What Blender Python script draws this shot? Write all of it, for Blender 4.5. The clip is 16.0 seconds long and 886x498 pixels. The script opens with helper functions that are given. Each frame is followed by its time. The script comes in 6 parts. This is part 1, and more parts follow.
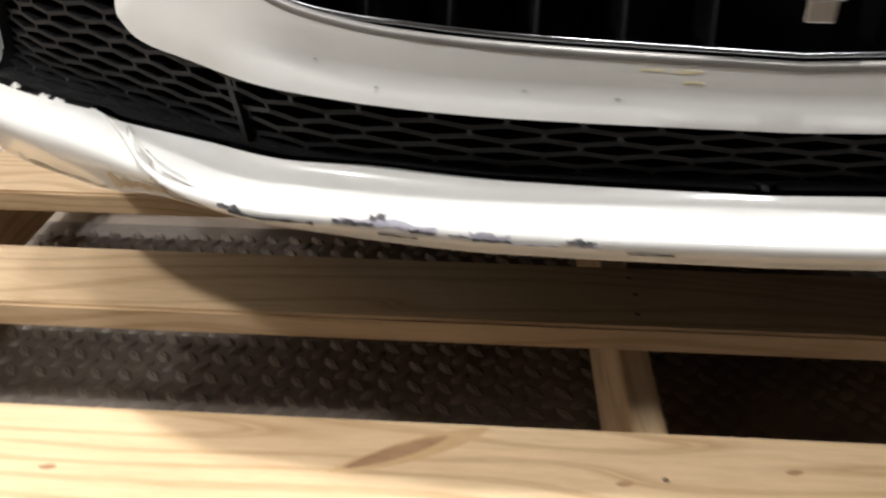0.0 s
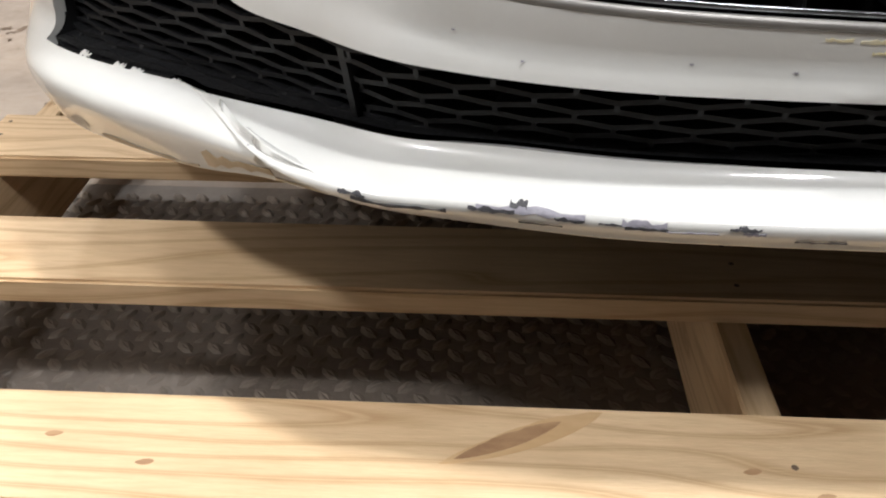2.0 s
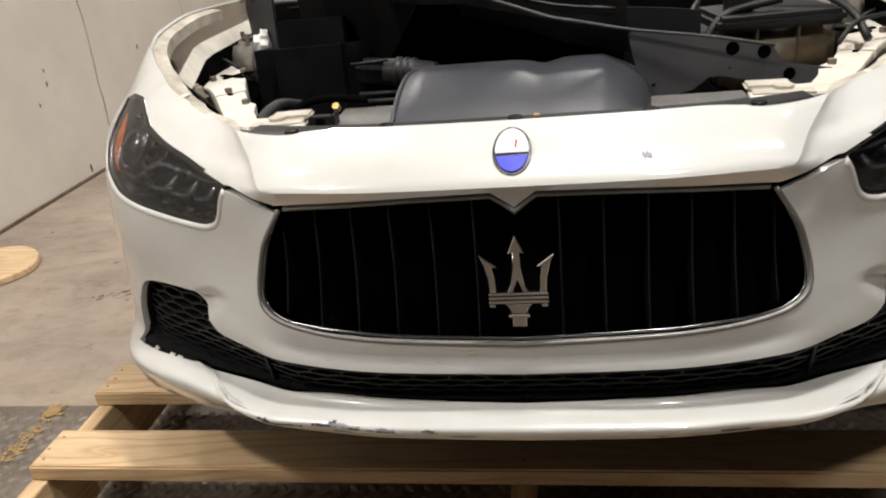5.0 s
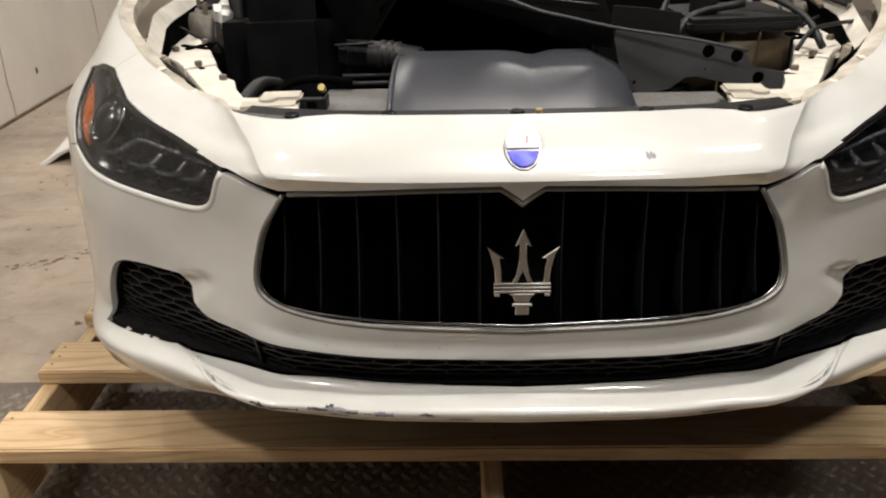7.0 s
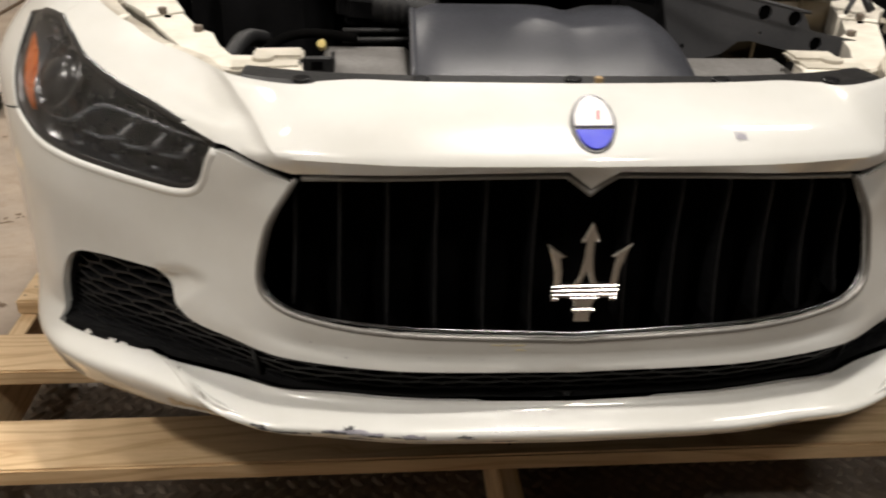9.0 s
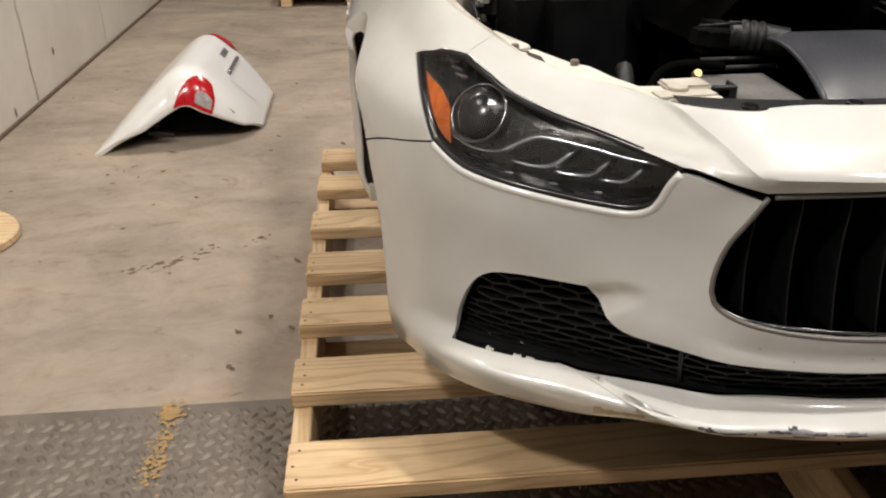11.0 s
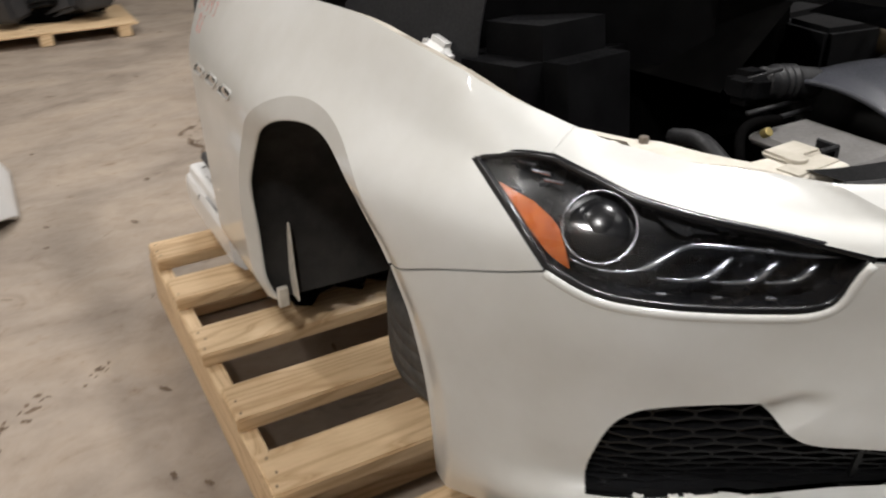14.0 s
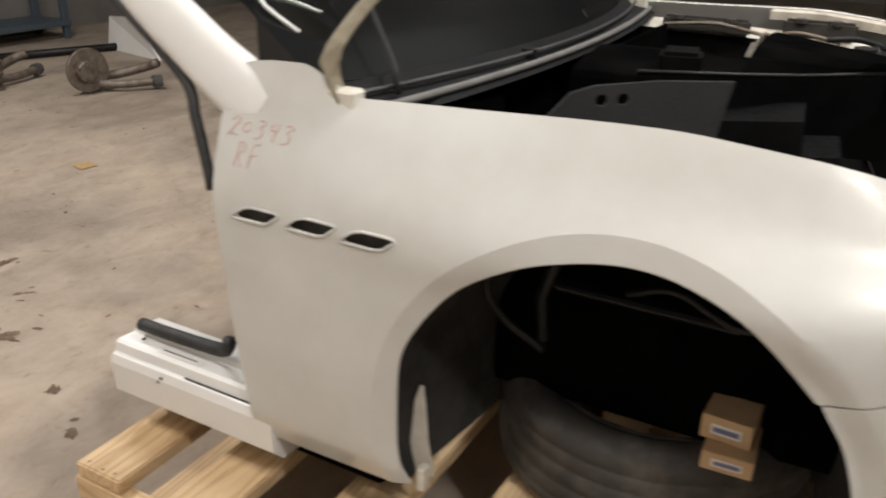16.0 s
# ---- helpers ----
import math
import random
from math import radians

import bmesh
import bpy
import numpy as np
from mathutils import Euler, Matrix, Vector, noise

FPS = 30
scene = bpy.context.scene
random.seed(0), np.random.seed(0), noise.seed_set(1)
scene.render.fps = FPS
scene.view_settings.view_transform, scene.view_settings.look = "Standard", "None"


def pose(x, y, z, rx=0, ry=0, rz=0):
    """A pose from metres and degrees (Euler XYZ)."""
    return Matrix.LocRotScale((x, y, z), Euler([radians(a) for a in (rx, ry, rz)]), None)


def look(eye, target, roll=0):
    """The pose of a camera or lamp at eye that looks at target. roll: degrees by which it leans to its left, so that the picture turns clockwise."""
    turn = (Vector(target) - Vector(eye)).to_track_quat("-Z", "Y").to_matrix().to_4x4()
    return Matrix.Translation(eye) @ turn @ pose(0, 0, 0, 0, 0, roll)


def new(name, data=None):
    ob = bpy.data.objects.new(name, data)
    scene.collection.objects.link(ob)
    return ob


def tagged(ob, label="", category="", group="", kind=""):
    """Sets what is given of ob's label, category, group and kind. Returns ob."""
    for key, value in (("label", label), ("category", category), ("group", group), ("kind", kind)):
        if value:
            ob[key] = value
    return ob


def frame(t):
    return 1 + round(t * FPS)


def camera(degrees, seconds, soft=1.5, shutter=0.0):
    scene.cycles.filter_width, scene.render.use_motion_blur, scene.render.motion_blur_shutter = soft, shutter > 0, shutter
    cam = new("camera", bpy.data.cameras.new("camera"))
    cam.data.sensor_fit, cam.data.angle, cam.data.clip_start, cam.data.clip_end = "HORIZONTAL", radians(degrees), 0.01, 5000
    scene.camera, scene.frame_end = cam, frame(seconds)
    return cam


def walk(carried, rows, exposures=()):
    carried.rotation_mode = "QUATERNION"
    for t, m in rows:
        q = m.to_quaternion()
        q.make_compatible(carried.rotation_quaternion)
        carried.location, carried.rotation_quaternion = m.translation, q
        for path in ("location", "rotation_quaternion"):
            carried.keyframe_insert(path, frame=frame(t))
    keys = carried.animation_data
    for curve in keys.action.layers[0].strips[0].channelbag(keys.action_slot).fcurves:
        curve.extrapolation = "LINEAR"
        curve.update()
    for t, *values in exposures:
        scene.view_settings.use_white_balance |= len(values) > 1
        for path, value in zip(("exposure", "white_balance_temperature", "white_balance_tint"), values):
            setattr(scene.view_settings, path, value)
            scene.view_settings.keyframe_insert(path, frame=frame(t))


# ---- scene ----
from mathutils.geometry import delaunay_2d_cdt

cam = camera(57.2, 16.0, soft=2.0, shutter=0.5)
PATH = [
    (0, (-0.232, -0.596, 0.854), (-0.321, 1.092, -0.216), 0.4),
    (0.5, (-0.317, -0.514, 0.84), (-0.406, 1.179, -0.22), -1.1),
    (1, (-0.356, -0.512, 0.839), (-0.408, 1.143, -0.282), -0.2),
    (1.5, (-0.347, -0.541, 0.852), (-0.432, 1.09, -0.303), -0.5),
    (2, (-0.347, -0.537, 0.855), (-0.422, 1.069, -0.334), -0.1),
    (2.5, (-0.33, -0.543, 0.874), (-0.4, 1.068, -0.309), -1.1),
    (3, (-0.299, -0.627, 0.948), (-0.464, 1.014, -0.182), -2.9),
    (3.5, (-0.169, -0.801, 1.089), (-0.517, 0.908, 0.11), -5.2),
    (4, (0.014, -0.937, 1.186), (-0.303, 0.866, 0.38), -6.2),
    (4.2, (0.085, -0.975, 1.202), (-0.234, 0.843, 0.433), -6.1),
    (6.3, (-0.012, -1.207, 1.37), (-0.17, 0.623, 0.578), -2.4),
    (6.5, (-0.055, -1.203, 1.361), (-0.157, 0.623, 0.55), -1.6),
    (7, (-0.096, -1.13, 1.334), (-0.138, 0.674, 0.472), -1.3),
    (7.5, (-0.12, -1.012, 1.305), (-0.11, 0.781, 0.418), -1.2),
    (8, (-0.129, -0.95, 1.296), (-0.055, 0.834, 0.395), -0.3),
    (8.5, (-0.156, -0.921, 1.288), (-0.022, 0.85, 0.367), 1.0),
    (9, (-0.27, -0.91, 1.292), (-0.112, 0.836, 0.329), 1.7),
    (9.5, (-0.472, -0.968, 1.306), (-0.326, 0.792, 0.367), 1.2),
    (10, (-0.673, -0.962, 1.319), (-0.565, 0.812, 0.401), 1.0),
    (10.2, (-0.756, -0.929, 1.329), (-0.695, 0.852, 0.421), -0.0),
    (12.3, (-0.991, -0.958, 1.316), (-0.642, 0.755, 0.343), -0.8),
    (12.5, (-1.013, -0.945, 1.332), (-0.676, 0.766, 0.352), -0.6),
    (13, (-1.104, -0.842, 1.372), (-0.763, 0.88, 0.413), -1.2),
    (13.5, (-1.214, -0.636, 1.378), (-0.704, 1.047, 0.424), -1.8),
    (14, (-1.384, -0.416, 1.391), (-0.543, 1.14, 0.458), -1.4),
    (14.5, (-1.579, -0.19, 1.384), (-0.495, 1.228, 0.483), -1.6),
    (15, (-1.701, 0.065, 1.374), (-0.448, 1.335, 0.469), -4.5),
    (15.5, (-1.847, 0.318, 1.401), (-0.335, 1.334, 0.573), -1.5),
    (16, (-1.999, 0.608, 1.416), (-0.399, 1.496, 0.609), 1.1),
]
walk(cam, [(t, look(eye, target, roll)) for t, eye, target, roll in PATH],
     [(0, .1, 6200, 10), (.5, .04, 6400, 10), (1.2, -.02, 6250, 10), (2, -.07, 6050, 10), (3, -.1, 5900, 10), (3.5, -.12, 5850, 10), (4, -.25, 6200, 10), (6.3, -.56, 6600, 10), (8.5, -.56, 6800, 10), (10, -.56, 6700, 10),
      (12.5, -.6, 6600, 10), (13.5, -.6, 6250, 10), (14.5, -.57, 6250, 10), (16, -.42, 6450, 10)])

# ---- world and lamps ----
world = bpy.data.worlds.new("hall_world")
scene.world = world
world.use_nodes = True
world.node_tree.nodes["Background"].inputs[0].default_value = (.9, .85, .78, 1)
world.node_tree.nodes["Background"].inputs[1].default_value = 0.015


def area_lamp(name, eye, target, w, h, watts, colour=(1, .955, .905)):
    data = bpy.data.lights.new(name, "AREA")
    data.shape, data.size, data.size_y, data.energy, data.color = "RECTANGLE", w, h, watts, colour
    ob = new(name, data)
    ob.matrix_world = look(eye, target)
    return ob


area_lamp("lamp_key", (-2.6, -1.4, 4.35), (-1.2, 0, .4), .3, .3, 130)
area_lamp("lamp_front", (.45, .02, 4.35), (.3, .0, 0), .3, .3, 174)
# Added fill lamps, front right, right and rear, to lift dim areas.
area_lamp("fill_front_right", (1.2, -1.9, 4.35), (.4, -.4, .3), .5, .5, 76)
area_lamp("fill_right", (2.4, 1.0, 4.35), (1.0, .6, 0), .35, 1.2, 42)
area_lamp("fill_rear", (.6, 5.0, 4.35), (.6, 5.0, 0), 1.2, .35, 150)
area_lamp("lamp_aisle", (-2.6, .9, 4.35), (-1.9, 1.2, 0), .25, .25, 26)
# Added fill from behind; brightens the aisle floor, not the pallet gaps.
area_lamp("fill_aisle_far", (-2.0, 4.4, 4.35), (-1.6, 4.1, 0), .3, .3, 104)

# ---- materials ----


def node(nt, kind, **values):
    n = nt.nodes.new(kind)
    for key, value in values.items():
        n.inputs[key.replace("_", " ")].default_value = value
    return n


def ramp(nt, source, stops):
    r = nt.nodes.new("ShaderNodeValToRGB")
    el = r.color_ramp.elements
    while len(el) < len(stops):
        el.new(.5)
    for e, (p, c) in zip(el, stops):
        e.position, e.color = p, (*c, 1) if len(c) == 3 else c
    nt.links.new(source, r.inputs[0])
    return r.outputs[0]


def coords(nt, scale=(1, 1, 1), random=False):
    tc, mp = nt.nodes.new("ShaderNodeTexCoord"), nt.nodes.new("ShaderNodeMapping")
    mp.inputs["Scale"].default_value = scale
    if random:
        info, mul = nt.nodes.new("ShaderNodeObjectInfo"), nt.nodes.new("ShaderNodeVectorMath")
        mul.operation = "MULTIPLY"
        mul.inputs[1].default_value = (37, 19, 11)
        nt.links.new(info.outputs["Random"], mul.inputs[0])
        nt.links.new(mul.outputs[0], mp.inputs["Location"])
    nt.links.new(tc.outputs["Object"], mp.inputs["Vector"])
    return mp.outputs[0]


def mat(name, c1, c2=None, scale=6.0, rough=.5, metal=0.0, bump=0.0, bscale=60.0, coat=0.0, spread=(.35, .65), stretch=(1, 1, 1), random=False, rvar=.1):
    m = bpy.data.materials.new(name)
    m.use_nodes = True
    nt = m.node_tree
    b = nt.nodes["Principled BSDF"]
    b.inputs["Metallic"].default_value, b.inputs["Coat Weight"].default_value = metal, coat
    b.inputs["Coat Roughness"].default_value = .06
    v = coords(nt, stretch, random)
    n1 = node(nt, "ShaderNodeTexNoise", Scale=scale, Detail=6.0, Roughness=.6)
    nt.links.new(v, n1.inputs["Vector"])
    nt.links.new(ramp(nt, n1.outputs["Fac"], ((spread[0], c1), (spread[1], c2 or tuple(x * .9 for x in c1)))), b.inputs["Base Color"])
    n2 = node(nt, "ShaderNodeTexNoise", Scale=bscale, Detail=4.0)
    nt.links.new(v, n2.inputs["Vector"])
    lo, hi = max(0, rough - rvar), min(1, rough + rvar)
    nt.links.new(ramp(nt, n2.outputs["Fac"], ((.3, (lo,) * 3), (.7, (hi,) * 3))), b.inputs["Roughness"])
    if bump:
        bp = node(nt, "ShaderNodeBump", Strength=bump, Distance=.002)
        nt.links.new(n2.outputs["Fac"], bp.inputs["Height"])
        nt.links.new(bp.outputs[0], b.inputs["Normal"])
    return m


def wood_mat(name, light, dark):
    m = bpy.data.materials.new(name)
    m.use_nodes = True
    nt = m.node_tree
    b = nt.nodes["Principled BSDF"]
    v = coords(nt, (1, 1, 1), True)
    st = nt.nodes.new("ShaderNodeMapping")
    st.inputs["Scale"].default_value = (.9, 9, 14)
    nt.links.new(v, st.inputs["Vector"])
    bend = nt.nodes.new("ShaderNodeMapping")
    bend.inputs["Scale"].default_value = (.55, 3.2, 3.2)
    nt.links.new(v, bend.inputs["Vector"])
    warp = node(nt, "ShaderNodeTexNoise", Scale=1.6, Detail=2.0, Distortion=.4)
    nt.links.new(bend.outputs[0], warp.inputs["Vector"])
    xyz = nt.nodes.new("ShaderNodeSeparateXYZ")
    nt.links.new(v, xyz.inputs[0])

    def math_node(kind, a, b):
        m2 = nt.nodes.new("ShaderNodeMath")
        m2.operation = kind
        for k, q in enumerate((a, b)):
            if isinstance(q, float):
                m2.inputs[k].default_value = q
            else:
                nt.links.new(q, m2.inputs[k])
        return m2.outputs[0]
    rings = math_node("ADD", math_node("ADD", math_node("MULTIPLY", xyz.outputs[1], 190.0), math_node("MULTIPLY", xyz.outputs[2], 150.0)), math_node("MULTIPLY", warp.outputs["Fac"], 70.0))
    wave = math_node("SINE", rings, 0.0)
    tone = lambda k: tuple((1 - k) * a + k * c for a, c in zip(light, dark))
    lines = ramp(nt, wave, ((.0, tone(.0)), (.45, tone(.10)), (.8, tone(.38)), (.97, tone(.62)), (1.0, tone(.3))))
    streak = node(nt, "ShaderNodeTexNoise", Scale=16.0, Detail=5.0, Roughness=.65)
    nt.links.new(st.outputs[0], streak.inputs["Vector"])
    fibre = nt.nodes.new("ShaderNodeMixRGB")
    fibre.blend_type = "MULTIPLY"
    fibre.inputs[0].default_value = 1
    nt.links.new(lines, fibre.inputs[1])
    nt.links.new(ramp(nt, streak.outputs["Fac"], ((.3, (.86, .83, .79)), (.6, (1, 1, 1)))), fibre.inputs[2])
    grain = fibre.outputs[0]
    vor = node(nt, "ShaderNodeTexVoronoi", Scale=2.6)
    kn = nt.nodes.new("ShaderNodeMapping")
    kn.inputs["Scale"].default_value = (.8, 1.6, 1.6)
    nt.links.new(v, kn.inputs["Vector"])
    nt.links.new(kn.outputs[0], vor.inputs["Vector"])
    knot = ramp(nt, vor.outputs["Distance"], ((.035, (1, 1, 1)), (.075, (0, 0, 0))))
    mix = nt.nodes.new("ShaderNodeMixRGB")
    nt.links.new(knot, mix.inputs[0])
    nt.links.new(grain, mix.inputs[1])
    mix.inputs[2].default_value = (.2, .09, .035, 1)
    big = node(nt, "ShaderNodeTexNoise", Scale=3.0, Detail=5.0)
    nt.links.new(v, big.inputs["Vector"])
    soil = nt.nodes.new("ShaderNodeMixRGB")
    soil.blend_type = "MULTIPLY"
    soil.inputs[0].default_value = .6
    nt.links.new(mix.outputs[0], soil.inputs[1])
    nt.links.new(ramp(nt, big.outputs["Fac"], ((.3, (.72, .66, .58)), (.6, (1, 1, 1)))), soil.inputs[2])
    nt.links.new(soil.outputs[0], b.inputs["Base Color"])
    b.inputs["Roughness"].default_value = .6
    fine = node(nt, "ShaderNodeTexNoise", Scale=70.0, Detail=3.0)
    nt.links.new(st.outputs[0], fine.inputs["Vector"])
    bp = node(nt, "ShaderNodeBump", Strength=.35, Distance=.0015)
    nt.links.new(fine.outputs["Fac"], bp.inputs["Height"])
    nt.links.new(bp.outputs[0], b.inputs["Normal"])
    return m


def glass_mat(name, tint, ior=1.5, rough=.02):
    m = bpy.data.materials.new(name)
    m.use_nodes = True
    nt = m.node_tree
    nt.nodes.remove(nt.nodes["Principled BSDF"])
    tr, gl, mx, fr = (nt.nodes.new("ShaderNode" + k) for k in ("BsdfTransparent", "BsdfGlossy", "MixShader", "Fresnel"))
    tr.inputs[0].default_value = (*tint, 1)
    gl.inputs["Roughness"].default_value = rough
    fr.inputs[0].default_value = ior
    nt.links.new(fr.outputs[0], mx.inputs[0])
    nt.links.new(tr.outputs[0], mx.inputs[1])
    nt.links.new(gl.outputs[0], mx.inputs[2])
    nt.links.new(mx.outputs[0], nt.nodes["Material Output"].inputs[0])
    return m


PAINT = mat("pearl_white_paint", (.607, .609, .589), (.55, .548, .518), 5, .36, 0, .04, 400, 1.0, rvar=.05)
PANEL_WHITE = mat("dull_white_paint", (.72, .69, .61), (.55, .51, .44), 14, .5, 0, .1, 120, .2)
CLEAN_WHITE = mat("white_panel_paint", (.80, .80, .79), (.76, .75, .73), 5, .34, coat=.5, rvar=.015)
BLACK_PLASTIC = mat("black_plastic", (.0045, .0045, .005), (.009, .009, .0095), 20, .45, 0, .15, 300)
GLOSS_BLACK = mat("gloss_black_plastic", (.006, .0062, .0072), (.008, .0082, .0095), 4, .22, rvar=.02)
# Near-black without gloss: black parts, with the shade of deep recesses included.
DARK_BAY = mat("bay_black_with_shade", (.0016, .0016, .0017), (.004, .0039, .0038), 8, .85, 0, .08, 60)
SHROUD = mat("grey_shroud_plastic", (.15, .145, .14), (.11, .105, .1), 14, .6, 0, .2, 150)
GREY_PLASTIC = mat("grey_moulded_plastic", (.042, .044, .053), (.029, .031, .038), 7, .42, 0, .12, 260)
DUCT_BLACK = mat("black_duct_plastic", (.007, .007, .0078), (.011, .011, .012), 12, .52, 0, .15, 200)
COVER = mat("worn_black_cover", (.006, .006, .0068), (.0095, .0095, .0105), 7, .8, 0, .15, 160)
LINER = mat("dusty_arch_liner", (.017, .0165, .016), (.038, .0365, .0345), 6, .9, 0, .5, 40)
DARK_GREY = mat("dark_grey_sheet", (.028, .029, .032), (.042, .042, .045), 10, .55, 0, .2, 200)
DULL_CREAM = mat("dull_cream_paint", (.50, .47, .405), (.38, .35, .29), 18, .6, 0, .15, 120)
SIDE_GREY = mat("dusty_grey_sheet", (.011, .0115, .0135), (.017, .017, .0195), 9, .7, 0, .2, 200)
DARK_BROWN = mat("dark_brown_padding", (.045, .041, .035), (.03, .027, .023), 16, .85, 0, .4, 90)
AIR_BLACK = mat("matt_black_plastic", (.003, .003, .0033), (.006, .006, .0065), 12, .6, 0, .1, 120)
CHROME = mat("dark_chrome", (.24, .24, .25), (.17, .17, .18), 20, .18, 1, rvar=.05)
BRIGHT_CHROME = mat("satin_chrome", (.62, .6, .57), (.5, .48, .45), 30, .2, 1, rvar=.06)
LAMP_BACK = mat("lamp_housing", (.009, .0098, .012), (.014, .015, .018), 5, .26, coat=.3, rvar=.03)
LAMP_METAL = mat("lamp_reflector", (.62, .65, .70), (.45, .47, .52), 25, .18, .9)
AMBER = mat("amber_reflector", (.52, .125, .011), (.37, .075, .008), 40, .3, coat=.5)
RED_LENS = mat("red_lens", (.55, .012, .02), (.42, .01, .015), 30, .2, coat=.7)
CLEAR_LENS = mat("clear_lens_insert", (.5, .47, .47), (.3, .26, .26), 60, .2)
BLUE = mat("blue_enamel", (.008, .02, .60), (.01, .025, .52), 20, .4, coat=.1)
WHITE_ENAMEL = mat("white_enamel", (.74, .73, .74), (.68, .67, .69), 20, .4, coat=.1)
RUBBER = mat("worn_rubber", (.05, .0475, .045), (.17, .158, .14), 9, .78, 0, .8, 70, spread=(.46, .88))
SEAL = mat("rubber_seal", (.015, .015, .016), (.03, .03, .03), 20, .6)
RED_INK = mat("red_marker", (.62, .26, .23), (.60, .46, .42), 45, .6)
CARD = mat("brown_cardboard", (.56, .39, .23), (.49, .335, .19), 12, .8, 0, .2, 150)
LABEL_WHITE = mat("paper_label", (.75, .74, .72), None, 20, .6)
LABEL_BLUE = mat("label_print", (.16, .17, .30), None, 20, .6)
STEEL = mat("rusty_cast_steel", (.20, .175, .15), (.12, .085, .06), 18, .6, .5, .6, 90)
TANK = mat("yellowed_tank_plastic", (.085, .064, .037), (.055, .04, .022), 12, .4)
BRASS = mat("brass_cap", (.62, .5, .2), (.5, .4, .16), 20, .35, .7)
BEIGE = mat("tan_masking", (.20, .17, .115), (.14, .115, .075), 15, .7)
OIL = mat("oil_stain", (.095, .06, .036), (.17, .122, .082), 18, .8)
PALE_YELLOW = mat("faint_yellow_marker", (.62, .55, .33), (.58, .55, .44), 60, .6)
YELLOW = mat("worn_yellow_paint", (.44, .27, .09), (.31, .22, .12), 40, .7)
BLUE_STEEL = mat("blue_grey_rack", (.06, .08, .1), None, 20, .5)
PINE = wood_mat("pine_board", (.74, .55, .335), (.47, .29, .14))
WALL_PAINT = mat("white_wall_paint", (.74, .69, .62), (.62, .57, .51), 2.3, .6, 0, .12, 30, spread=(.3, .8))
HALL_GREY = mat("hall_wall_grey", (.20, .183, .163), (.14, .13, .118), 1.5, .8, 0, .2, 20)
# Grey of the unseen ceiling, kept low to weaken its bounce light.
CEILING = mat("ceiling_grey", (.20, .19, .178), (.15, .143, .134), 1.2, .9)
LENS_GLASS = glass_mat("headlamp_glass", (.93, .94, .95), 1.5, .1)
WINDOW_GLASS = glass_mat("windscreen_glass", (.82, .87, .83))
PLATE = mat("tread_plate_steel", (.195, .164, .135), (.12, .1, .083), 5, .55, .25, .35, 120)
TREAD_WORN = mat("worn_tread_steel", (.235, .2, .166), (.14, .118, .096), 7, .5, .3, .25, 160)
SLAT_EDGE = mat("grille_bar_edge", (.006, .0063, .0073), (.011, .0115, .013), 9, .42)
FRAME_GREY = mat("satin_grey_frame", (.22, .21, .195), (.17, .163, .152), 14, .4, .35)
MESH_BLACK = mat("black_mesh_plastic", (.006, .0062, .007), (.010, .0102, .0112), 16, .42, 0, .15, 300)
CHIP_DARK = mat("bare_dark_plastic", (.03, .03, .033), (.055, .054, .06), 50, .7, 0, .5, 200)
CHIP_LILAC = mat("grey_primer_patch", (.30, .29, .33), (.2, .195, .225), 60, .6, 0, .3, 200)
GRIME = mat("brown_scuffed_paint", (.48, .40, .29), (.33, .26, .17), 40, .7, 0, .3, 120)
for m, k in ((AIR_BLACK, .04), (LINER, .2), (COVER, .2), (BLACK_PLASTIC, .3), (DUCT_BLACK, .35), (MESH_BLACK, .25)):
    m.node_tree.nodes["Principled BSDF"].inputs["Specular IOR Level"].default_value = k
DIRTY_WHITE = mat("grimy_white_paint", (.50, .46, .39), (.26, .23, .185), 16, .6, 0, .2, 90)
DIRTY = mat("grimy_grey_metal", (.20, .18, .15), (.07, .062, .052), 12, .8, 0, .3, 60)


